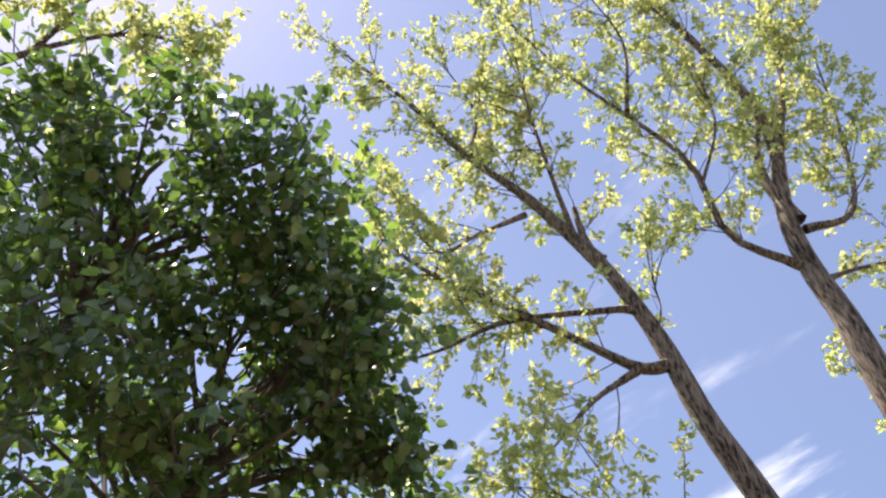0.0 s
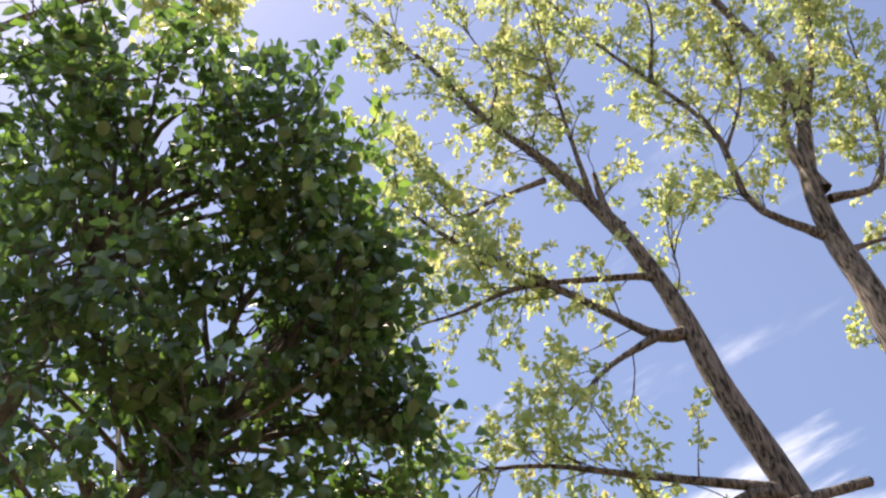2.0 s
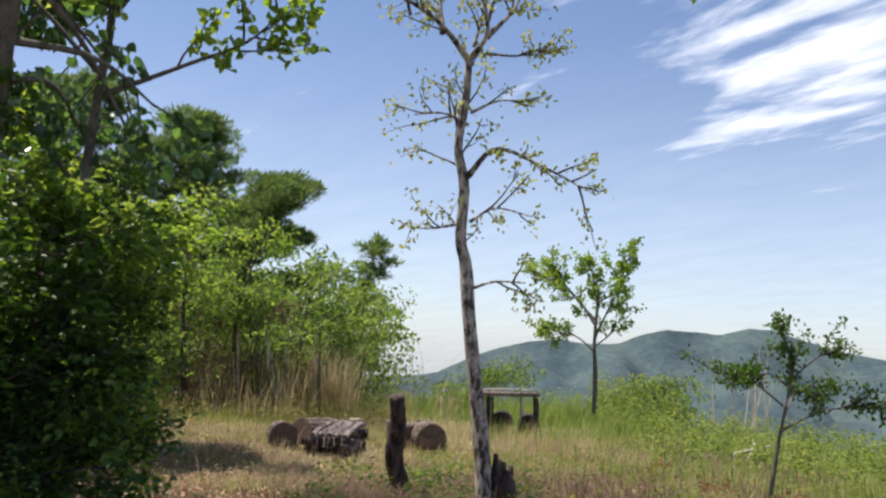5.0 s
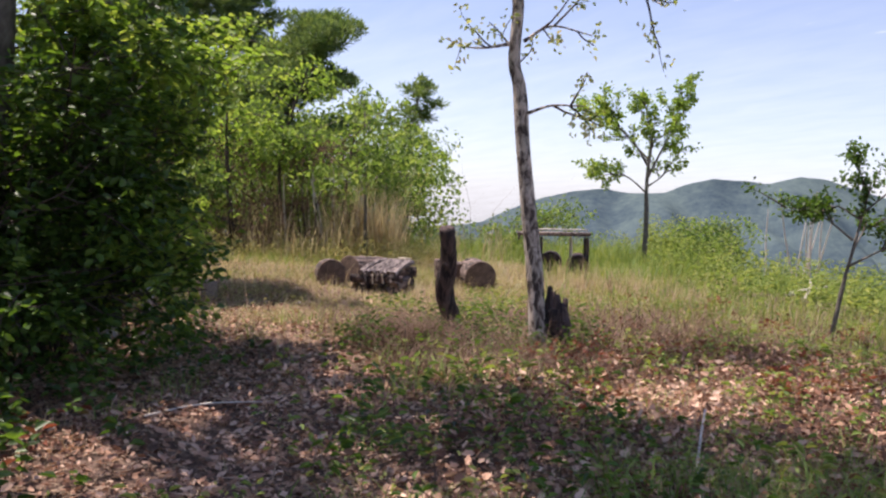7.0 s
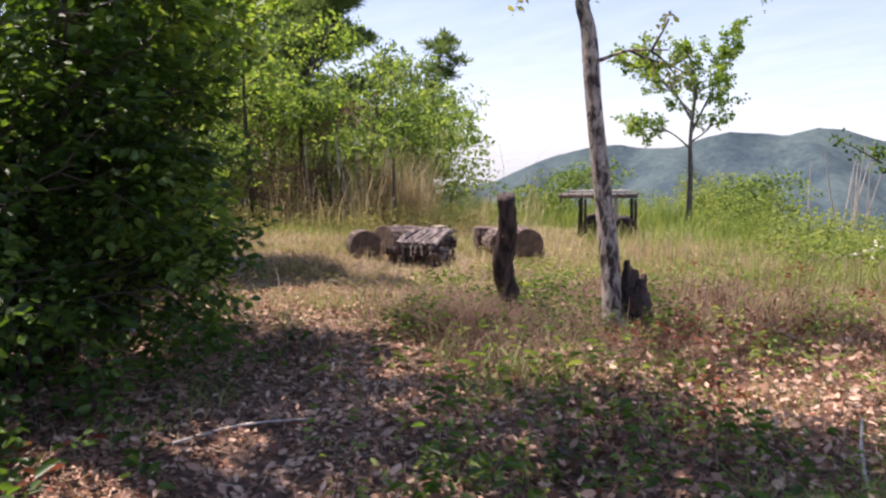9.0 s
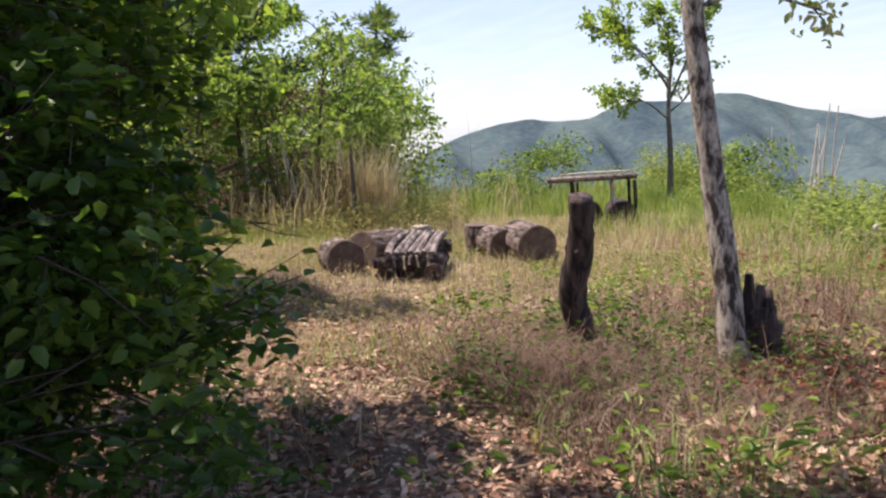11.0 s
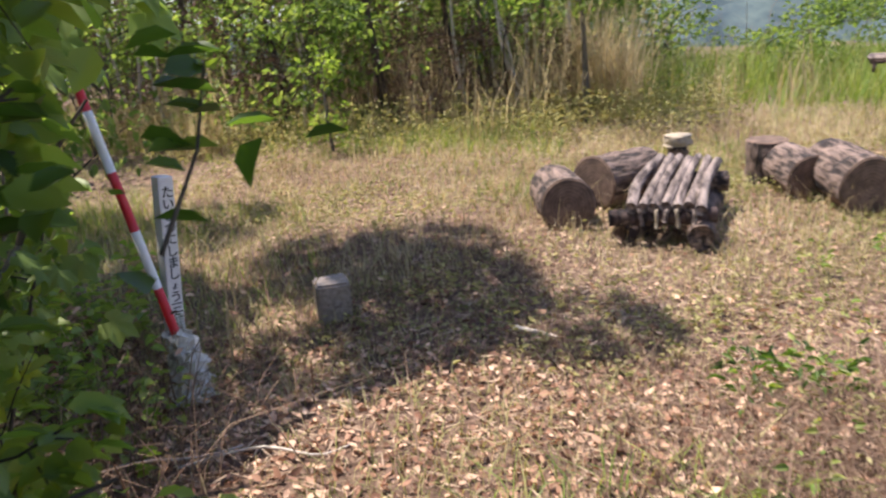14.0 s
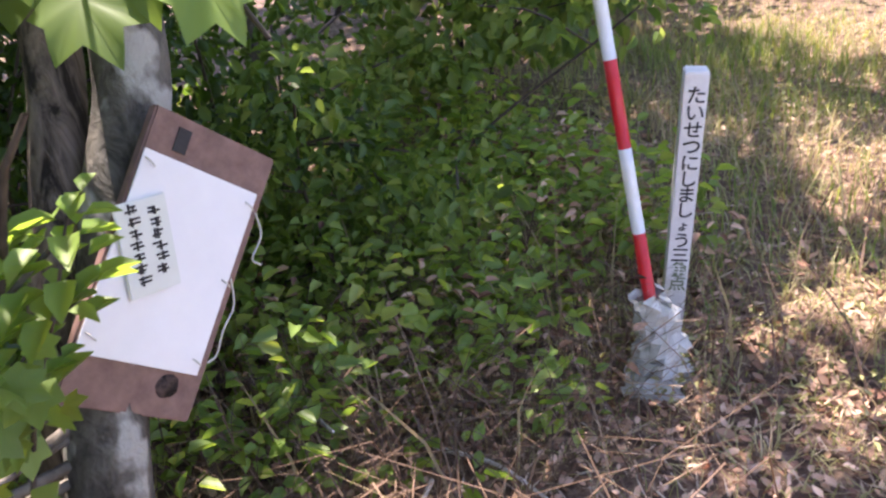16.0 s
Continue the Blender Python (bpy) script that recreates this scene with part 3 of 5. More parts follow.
def dark_tree():
    """The dense tree over the path: several grey stems, a crown of big glossy leaves in clumps."""
    g = np.random.default_rng(21)
    tree = thing("broadleaf_tree", (-2.9, 5.5, float(height(-2.9, 5.5))), "dense dark green tree with large glossy leaves", "tree")
    stems = [([(-2.80, 5.50, 0.30), (-2.54, 5.21, 2.01), (-2.32, 4.93, 3.18), (-2.10, 4.77, 3.83), (-1.68, 4.52, 4.55), (-1.10, 4.31, 5.07)], 0.085, 0.03),
             ([(-3.00, 5.30, 0.30), (-2.71, 4.70, 2.51), (-2.33, 4.13, 4.61), (-2.06, 3.83, 5.14), (-1.75, 3.43, 5.96)], 0.11, 0.035),
             ([(-3.10, 5.60, 0.30), (-3.00, 5.05, 2.60), (-2.98, 4.65, 4.61), (-2.84, 4.26, 6.22)], 0.08, 0.025)]
    for k, (p, a, b) in enumerate(stems):
        part("trunk", tube(p, a, b, 12, 32, 0.04, 0.4, k), BARK_SMOOTH, tree)
    heart = np.array([-1.82, 4.0, 5.22])
    rad = np.array([1.75, 1.55, 1.45])
    ends = heart + rand_dir(86, -0.85, 1.0, g) * rad * g.uniform(0.55, 1.0, (86, 1))
    ends = np.vstack([ends, [[0.14, 4.78, 4.73], [-0.11, 4.59, 5.00], [-0.68, 5.05, 4.33], [-1.14, 5.15, 3.96], [-0.37, 4.79, 4.59], [-1.64, 5.21, 3.79], [-2.23, 5.22, 3.63], [-2.64, 5.13, 3.71], [-1.43, 3.69, 4.7], [-1.28, 3.8, 4.96], [-1.83, 3.54, 4.63], [-1.91, 4.05, 4.08], [-1.63, 4.14, 4.34], [-1.33, 4.14, 4.7], [-0.92, 4.8, 4.27], [-2.2, 5.6, 2.65], [-1.85, 5.65, 2.5], [-2.6, 5.9, 2.8], [-2.0, 5.4, 3.0], [-1.75, 5.5, 2.8], [-3.0, 5.2, 3.0], [-2.5, 5.3, 2.5]], *EDGE, *UPPER])
    limbs = []
    for e in ends:
        p, a, b = stems[int(np.argmin([np.linalg.norm(np.array(s[0][-1]) - e) for s in stems]))]
        q = smooth_line(p, 26)[8:]
        near = np.argsort(np.linalg.norm(q - e, axis=1) + 0.5 * np.maximum(0, q[:, 2] - e[2] + 0.2))
        f = q[near[int(g.integers(0, 5))]]
        limbs.append(np.array([f, f + (e - f) * 0.5 + [0, 0, 0.12] + g.normal(0, 0.1, 3), e]))
    for q in limbs:
        part("limb", tube(q, 0.024, 0.006, 6, 8, 0.04), BARK_SMOOTH, tree)
    one = sprout(limbs, 10.0, 0.40, g, 0.55, 1.0, 0.0)
    two = sprout(one, 9.0, 0.2, g, 0.3, 1.1, -0.05, 3)
    part("brushwood", join([tube(q, 0.006, 0.003, 4, 4) for q in one] + [tube(q, 0.003, 0.0015, 3, 3) for q in two]), TWIG, tree, kind="stuff")
    c, w = leaf_points(one + two, 7, g, 0.2, 0.04)
    n = len(c)
    way = w * 0.6 + rand_dir(n, -0.6, 0.5, g) + np.array([0, 0, -0.45])
    part("crown", leaves(c, way, rand_dir(n, -0.3, 0.9, g), g.uniform(0.05, 0.095, n), 0.82, 0.15, 0.12), GREEN_DARK, tree, "large dark glossy leaves", "stuff")


dark_tree()

# slim tree beside it whose leaves catch the sun
broadleaf("slender_tree", (-2.35, 5.75, float(height(-2.35, 5.75))),
    [([(-2.35, 5.75, 0.3), (-2.2, 5.6, 1.6), (-2.1, 5.5, 2.7), (-2.05, 5.5, 3.4), (-2.2, 5.5, 4.1)], 0.045, 0.012)],
    [([(-2.09, 5.5, 2.85), (-1.6, 5.5, 3.05), (-1.25, 5.5, 3.2), (-1.05, 5.5, 3.4)], 0.016, 0.004), ([(-2.06, 5.5, 3.3), (-1.7, 5.45, 3.7), (-1.25, 5.4, 3.95)], 0.016, 0.004), ([(-2.1, 5.5, 3.6), (-1.8, 5.6, 4.0), (-1.5, 5.6, 4.15)], 0.014, 0.004), ([(-2.1, 5.5, 3.0), (-2.5, 5.4, 3.4), (-2.9, 5.3, 3.6)], 0.016, 0.004), ([(-2.15, 5.55, 2.3), (-2.5, 5.5, 2.7), (-2.8, 5.4, 2.9)], 0.014, 0.004)],
    GREEN_LIGHT, BARK_SMOOTH, "slender grey tree with bright sunlit leaves", (8, 0.34), (6, 0.17), 13, (0.045, 0.08), 0.8, 0.3, 31)

# nearly bare thin tree at the edge of the clearing
C = 6.58
thin_limbs = [[(-0.01, 3.5), (-0.2, 3.69), (-0.43, 3.81), (-0.8, 3.93), (-1.03, 3.93)], [(-0.2, 3.69), (-0.23, 4.01), (-0.17, 4.55)], [(-0.01, 3.5), (0.11, 3.67), (0.02, 4.02), (-0.08, 4.37)], [(0.11, 3.67), (0.3, 3.94), (0.42, 4.3)], [(0.01, 2.68), (0.2, 2.85), (0.52, 2.7), (0.83, 2.51)], [(0.04, 2.37), (0.21, 2.49), (0.48, 2.46)], [(0.0, 3.04), (-0.16, 3.08), (-0.35, 3.03)], [(0.02, 3.13), (0.23, 3.26), (0.47, 3.26)], [(0.07, 1.92), (0.22, 1.96), (0.41, 1.95)], [(0.11, 3.55), (0.35, 3.59), (0.61, 3.73)], [(-0.05, 2.35), (-0.2, 2.3), (-0.35, 2.28)], [(0.02, 3.6), (0.1, 4.0), (0.14, 4.5)], [(-0.43, 3.81), (-0.5, 4.05), (-0.62, 4.25)]]
g0 = np.random.default_rng(4)
broadleaf("dying_tree", (0.22, C, float(height(0.22, C))),
    [([(0.24, C, 0.36), (0.2, C, 0.62), (0.17, C, 0.93), (0.12, C, 1.25), (0.06, C, 1.71), (0.02, C, 2.07), (-0.02, C, 2.25), (-0.01, C, 2.61), (-0.06, C, 2.89), (-0.02, C, 3.21), (-0.01, C, 3.5)], 0.060, 0.024)],
    [([(x, C + 0.22 * k * (0.6 if i % 2 else -0.6), z) for k, (x, z) in enumerate(p)], 0.02 if i < 5 else 0.011, 0.004) for i, p in enumerate(thin_limbs)],
    leaf_mat("sparse_new_leaf", [(0.0, (0.25, 0.33, 0.12)), (0.6, (0.42, 0.47, 0.20)), (1.0, (0.45, 0.36, 0.26))], 0.5, 0.5), BARK_PALE, "half dead thin tree with flaking pale bark", (9.0, 0.3), (8, 0.15), 9, (0.024, 0.048), 0.6, 0.2, 9, "few small young leaves", 0.15, 0.25)

# oak bough that reaches in over the dark tree
broadleaf("oak_tree", (-6.2, 6.2, float(height(-6.2, 6.2))),
    [([(-6.20, 6.20, 0.20), (-6.01, 5.90, 3.40), (-5.73, 5.22, 6.41), (-5.11, 4.53, 8.54)], 0.16, 0.06)],
    [([(-5.11, 4.53, 8.54), (-4.14, 4.21, 9.28), (-3.44, 4.04, 9.58), (-2.72, 4.03, 9.86), (-2.21, 4.18, 9.94)], 0.05, 0.01), ([(-3.55, 4.05, 9.55), (-3.17, 3.80, 9.96), (-2.78, 3.59, 10.23)], 0.025, 0.006), ([(-4.24, 4.21, 9.17), (-3.86, 3.71, 9.59), (-3.58, 3.41, 10.00)], 0.025, 0.006), ([(-2.72, 4.03, 9.86), (-2.45, 4.38, 9.73), (-2.24, 4.57, 9.53)], 0.015, 0.005), ([(-3.44, 4.04, 9.58), (-3.14, 4.49, 9.41), (-2.83, 4.68, 9.21)], 0.015, 0.005)],
    GREEN_YOUNG, BARK_OAK, "oak whose bough of young leaves overhangs", (9.0, 0.6), (7.0, 0.3), 13, (0.06, 0.10), 0.62, 0.35, 7, "pale yellow green spring leaves", 0.25, 0.1, 0.95, None, False, 0.6)


# ---- bushes and woods round the clearing ----
def clump_leaves(centres, radii, n, size, wide, g, flat=0.5, hang=0.15):
    """Leaves in overlapping clumps: points on and inside flattened balls."""
    k = g.integers(0, len(centres), n)
    d = rand_dir(n, g=g)
    r = g.uniform(0.45, 1.0, n) ** 0.6
    c = centres[k] + d * (radii[k] * r)[:, None] * np.array([1, 1, flat])
    way = d * 0.7 + rand_dir(n, g=g) * 0.8 + np.array([0, 0, -hang])
    return leaves(c, way, rand_dir(n, 0.3, 1.0, g), g.uniform(*size, n), wide)


def near_path(c, room=0.34):
    """Whether points stand closer than that to the line that a walker's eyes take."""
    way = smooth_line([(0.0, 0.6, 1.7), (-0.06, 1.28, 1.4), (-0.29, 1.86, 1.43), (-0.65, 2.54, 1.42), (-1.0, 3.3, 1.5), (-1.2, 4.1, 1.6), (-1.12, 4.7, 1.66), (-1.05, 5.3, 1.7), (-0.95, 5.8, 1.68), (-1.12, 6.2, 1.76), (-1.35, 6.42, 1.75)], 60)
    return (np.min(np.linalg.norm(c[:, None, :] - way[None], axis=2), axis=1) < room) | ((np.min(np.linalg.norm(c[:, None, :2] - way[None, :, :2], axis=2), axis=1) < 0.24) & (c[:, 2] > 0.6))


def path_bush():
    """The dark bush that the path brushes past: fanned stems, layered sprays of small leaves."""
    g = np.random.default_rng(41)
    bush = thing("bush", (-2.6, 5.2, float(height(-2.6, 5.2))), "dense dark green bush leaning over the path", "bush")
    roots = np.array([[-2.5, 5.1], [-2.9, 4.9], [-2.4, 5.5], [-3.2, 5.3], [-2.7, 4.6], [-3.3, 4.6]])
    tips, stems = [], []
    for k in range(66):
        a, b = roots[k % 6]
        e = np.array([g.uniform(-4.3, -1.55), g.uniform(4.1, 5.75), g.uniform(0.75, 2.25)])
        e[0] -= 0.25 * max(0, e[2] - 1.6)
        if k > 45:
            e = np.array([0.0, g.uniform(4.75, 5.6), g.uniform(0.62, 2.1)])
            e[0] = -1.40 - 0.25 * (e[1] - 4.75) - g.uniform(0, 0.4) - 0.12 * (e[2] > 1.1)
        z0 = float(height(a, b))
        q = np.array([(a, b, z0 - 0.05), (a * 0.55 + e[0] * 0.45, b * 0.55 + e[1] * 0.45, z0 + (e[2] - z0) * 0.7), e])
        stems.append(q)
        tips.append(e)
    stems = [q for q in stems if not near_path(q, 0.5).any() and not ((q[:, 1] < 4.55) & (q[:, 2] > 1.0)).any()]
    for q in stems[:14]:
        part("stem", tube(q, 0.012, 0.003, 6, 8, 0.04), TWIG, bush)
    one = sprout(stems, 6.0, 0.5, g, 0.25, 1.0, 0.1)
    two = sprout(one, 6.0, 0.25, g, 0.2, 1.0, 0.0, 3)
    ok = lambda lines: [q for q in lines if not near_path(q, 0.5).any() and not ((q[:, 1] > 5.85) & (q[:, 0] > -3.2)).any()]
    stems, one, two = stems[:14] + ok(stems[14:]), ok(one), ok(two)
    part("brushwood", join([tube(q, 0.006, 0.002, 4, 6) for q in stems[14:]] + [tube(q, 0.005, 0.002, 3, 4) for q in one] + [tube(q, 0.0025, 0.0012, 3, 3) for q in two]), TWIG, bush, kind="stuff")
    c, w = leaf_points(one + two, 19, g, 0.15, 0.035)
    keep = ~near_path(c, 0.48) & ~((c[:, 1] > 5.5) & (c[:, 0] > -2.3) & (c[:, 2] < 1.45)) & ((c[:, 2] > 0.5) | (c[:, 0] < -2.0)) & ~((c[:, 1] > 5.95) & (c[:, 0] > -3.2) & (c[:, 2] < 1.75))
    c, w = c[keep], w[keep]
    n = len(c)
    way = unit(w * [1, 1, 0.4]) * 0.8 + rand_dir(n, -0.35, 0.25, g)
    part("foliage", leaves(c, way, rand_dir(n, 0.55, 1, g), g.uniform(0.032, 0.060, n), 0.62, 0.2, 0.1), GREEN_BUSH, bush, kind="stuff")


path_bush()


def young_tree(name, at, tall, wide, leaf, label, seed, leaves_n=2600, size=(0.05, 0.09), low=0.35, stems=1, lean=0.0, bark=BARK_SMOOTH, ratio=0.6, category="tree"):
    """A slim young tree: a bent stem, a few rising branches, clumps of leaves with gaps."""
    g = np.random.default_rng(seed)
    x, y = at
    z = float(height(x, y))
    tree = thing(name, (x, y, z), label, category)
    tips = []
    for s in range(stems):
        sx, sy = (0, 0) if stems == 1 else g.normal(0, 0.12 * wide, 2)
        mid = np.array([x + sx * 2 + lean * (0.4 if lean < 1 else 0.1), y + sy * 2, z + tall * 0.5]) + g.normal(0, 0.05 * tall, 3) * [1, 1, 0]
        top = np.array([x + sx * 4 + lean, y + sy * 4, z + tall]) + g.normal(0, 0.06 * tall, 3) * [1, 1, 0.3]
        p = [(x + sx, y + sy, z - 0.06), mid, top]
        part("trunk", tube(p, (0.012 * tall + 0.006) * (1 if stems == 1 else 0.45), 0.006 if stems == 1 else 0.003, 8, 16, 0.06, 0.3, seed + s), bark, tree)
        q = smooth_line(p, 20)
        for k in range(int(9 / stems) + 4):
            u = g.uniform(low, 0.97)
            f = q[int(u * 19)]
            d = rand_dir(1, 0.05, 0.55, g)[0]
            e = f + d * wide * 0.5 * g.uniform(0.55, 1.1) * (1.15 - 0.6 * abs(u - 0.55))
            part("branch", tube([f, (f + e) / 2 + [0, 0, 0.04 * tall], e], 0.004 * tall, 0.003, 5, 6), bark, tree)
            tips += [e, (f + e) / 2 + g.normal(0, 0.05, 3)]
        tips.append(top)
    tips = np.array(tips)
    rad = g.uniform(0.14, 0.26, len(tips)) * wide * 0.8
    part("crown", clump_leaves(tips, rad, leaves_n, size, ratio, g, 0.6), leaf, tree, kind="stuff")
    return tree


def pine(name, at, tall, wide, seed, label, tiers=20):
    """A red pine: bare lower stem, flat irregular shelves of needle tufts."""
    g = np.random.default_rng(seed)
    x, y = at
    z = float(height(x, y))
    tree = thing(name, (x, y, z), label, "tree")
    top = np.array([x + 0.12 * wide, y, z + tall])
    p = [(x, y, z - 0.1), (x - 0.05 * wide, y, z + tall * 0.5), top]
    part("trunk", tube(p, 0.02 * tall, 0.02, 8, 18, 0.05, 0.3, seed), BARK_OAK, tree)
    q = smooth_line(p, 30)
    shelves = []
    for k in range(tiers * 3):
        u = 0.22 + 0.78 * (k + g.random()) / (tiers * 3)
        f = q[min(29, int(u * 29))]
        a = g.uniform(0, 6.28)
        ln = wide * 0.62 * max(0.05, 1.06 - u) ** 0.7 * g.uniform(0.45, 1.15) + 0.12
        e = f + np.array([np.cos(a), np.sin(a), g.uniform(-0.05, 0.35)]) * ln
        part("branch", tube([f, (f + e) / 2 - [0, 0, 0.03], e], 0.02 + 0.01 * (1 - u), 0.008, 4, 5), BARK_OAK, tree)
        for t in (0.35, 0.5, 0.62, 0.74, 0.82, 0.9, 1.0):
            shelves.append((f + (e - f) * t + g.normal(0, 0.07 * wide ** 0.5, 3) * [1, 1, 0.5], 0.05 * wide * g.uniform(0.5, 1.5)))
    shelves += [(top, 0.04 * wide), (top - [0, 0, 0.03 * tall], 0.06 * wide)]
    c = np.array([s[0] for s in shelves])
    r = np.array([s[1] for s in shelves])
    n = int((12000 if tall > 4 else 3600) * wide)
    k = g.integers(0, len(c), n)
    d = rand_dir(n, g=g)
    pts = c[k] + d * (r[k] * g.uniform(0.2, 1, n) ** 0.5)[:, None] * [1, 1, 0.5]
    way = d + rand_dir(n, 0.0, 1.0, g)
    part("foliage", leaves(pts, way, rand_dir(n, g=g), g.uniform(0.10, 0.19, n), 0.16, 0.05, 0.05), NEEDLE, tree, "dark green needle tufts", "stuff")


pine("pine_tree", (-4.9, 20.0), 5.0, 5.2, 51, "dark green pine with flat shelving branches")
pine("pine_tree", (-7.4, 21.0), 6.7, 5.4, 52, "taller dark pine behind the thicket")
pine("pine_tree", (-9.2, 19.0), 7.0, 4.6, 53, "tall dark pine deep in the wood")
pine("young_pine", (-2.2, 19.0), 3.5, 1.5, 54, "small young pine rising over the thicket", 9)

LIGHT_TREE = "young broadleaf tree with fresh light green leaves"
for at, tall, wide, seed, n, lean in (((-1.96, 12.55), 2.15, 1.5, 61, 2200, 0.1), ((-3.0, 13.6), 1.8, 1.6, 62, 2600, 0), ((-4.3, 14.2), 2.0, 1.8, 63, 2800, -0.1), ((-5.4, 13.4), 2.1, 1.9, 64, 2800, 0.1), ((-6.6, 12.4), 2.5, 2.0, 65, 3000, 0),
        ((-7.6, 10.6), 3.4, 2.4, 66, 3200, 0.1), ((-8.4, 13.5), 4.2, 2.8, 67, 3200, 0), ((-3.7, 16.0), 2.3, 2.1, 68, 2600, 0), ((-6.2, 16.0), 2.8, 2.4, 69, 2800, 0.2), ((-2.0, 14.6), 2.0, 1.4, 70, 2000, 0), ((-2.4, 17.5), 2.2, 2.4, 171, 2600, 0), ((-4.6, 18.2), 2.5, 2.8, 172, 2800, 0), ((-8.0, 17.0), 3.4, 3.0, 173, 3200, 0), ((-10.2, 15.0), 5.0, 3.4, 174, 3200, 0), ((-10.5, 11.5), 5.0, 3.4, 175, 3400, 0), ((-6.8, 14.4), 2.6, 2.3, 176, 2800, 0)):
    young_tree("young_tree", at, tall, wide, GREEN_WOOD if seed % 3 else GREEN_LIGHT, LIGHT_TREE, seed, int(n * (0.36 if at[1] < 14 else 0.7)), (0.05, 0.095), 0.58 if seed in (62, 63, 64) else 0.42, 1, lean)
for at, tall, wide, seed, n in (((-4.6, 7.6), 1.3, 1.5, 71, 3600), ((-5.4, 8.9), 1.8, 1.9, 72, 5200), ((-6.6, 9.4), 2.0, 2.2, 73, 5200), ((-4.9, 6.2), 1.9, 1.9, 74, 5200), ((-7.3, 7.4), 3.0, 2.6, 76, 5200), ((-5.2, 4.6), 2.8, 2.4, 78, 5200), ((-6.0, 2.6), 3.4, 3.0, 79, 5200), ((-3.65, 6.9), 0.8, 0.9, 80, 2200), ((-4.0, 5.6), 2.2, 1.6, 82, 5000), ((-3.7, 4.2), 2.3, 1.8, 83, 5000), ((-3.6, 3.1), 1.6, 1.4, 84, 4200), ((-4.9, 3.4), 2.6, 2.2, 85, 5000), ((-3.45, 6.05), 1.1, 1.0, 89, 3000), ((-4.1, 6.7), 1.1, 1.1, 90, 3000), ((-4.3, 12.6), 1.1, 1.5, 182, 2600), ((-5.0, 12.1), 1.1, 1.6, 183, 2800), ((-6.0, 11.4), 1.3, 1.8, 184, 3000), ((-2.7, 15.2), 1.6, 1.8, 185, 3000), ((-5.4, 15.2), 1.8, 2.2, 186, 3000), ((-1.4, 15.4), 1.0, 1.4, 187, 2200), ((-7.6, 13.0), 1.8, 2.2, 188, 3000), ((-3.0, 18.3), 1.9, 2.8, 189, 6000), ((-5.8, 18.6), 2.2, 3.2, 190, 6400), ((-8.9, 16.2), 3.2, 3.2, 191, 6400), ((-9.4, 13.2), 2.6, 2.6, 192, 6000)):
    young_tree("shrub", at, tall, wide, GREEN_WOOD if seed in (71, 72, 73, 80) or seed > 180 else GREEN_BUSH, "dense green shrub at the edge of the wood", seed, n if seed < 180 else int(n * 0.34), (0.05, 0.085) if seed not in (80, 82, 89, 90, 74) else (0.028, 0.052), 0.08, 3, 0, TWIG, 0.6, "shrub")
for at, tall, wide, seed, n in (((-3.5, 12.5), 0.75, 0.8, 281, 1100), ((-2.95, 13.3), 1.6, 1.0, 282, 1300), ((-4.9, 12.9), 1.4, 1.3, 283, 1500), ((-2.3, 12.9), 0.7, 0.8, 284, 700), ((-6.3, 12.2), 1.2, 1.3, 285, 1300), ((-4.1, 13.5), 1.7, 1.2, 286, 1300)):
    young_tree("dry_shrub", at, tall, wide, BRUSH, "dead brown shrub tangled in the thicket", seed, n, (0.03, 0.07), 0.08, 4, 0, TWIG, 0.35, "shrub")
for at, tall, lean, seed in (((-3.85, 12.7), 3.0, 0.15, 291), ((-4.95, 13.0), 3.2, -0.2, 292), ((-3.3, 13.3), 2.8, 0.1, 293), ((-2.6, 13.8), 2.6, 0.2, 294), ((-5.9, 12.6), 3.2, 0.1, 295), ((-6.9, 11.6), 3.4, 0.0, 296)):
    young_tree("slim_tree", at, tall, 1.3, GREEN_LIGHT if seed % 2 else GREEN_WOOD, "slim dark stemmed tree with a thin green crown", seed, 800, (0.045, 0.085), 0.55, 1, lean, TWIG)
for at, tall, wide, seed in (((-0.4, 15.6), 0.7, 1.3, 301), ((0.5, 16.2), 0.8, 1.4, 302), ((3.4, 15.0), 0.9, 1.2, 303)):
    young_tree("low_shrub", at, tall, wide, GREEN_WOOD, "low rounded green shrub on the slope", seed, 1500, (0.04, 0.07), 0.08, 3, 0, TWIG, 0.6, "shrub")
# seed 95 is unseen, added for shade; 86 leans to shade the stone
for at, tall, wide, seed, lean in (((-5.5, 8.8), 4.7, 2.2, 86, 1.8), ((-8.6, 8.4), 6.0, 3.6, 87, 0), ((-5.2, 4.6), 4.5, 3.0, 88, 0), ((-4.6, 6.9), 3.6, 2.0, 95, 0)):
    young_tree("broadleaf_tree", at, tall, wide, GREEN_DARK, "dark leafy tree shading the clearing's edge", seed, 7500 if seed in (86, 95) else 5000, (0.08, 0.13), 0.62 if seed == 86 else 0.5, 1, lean)

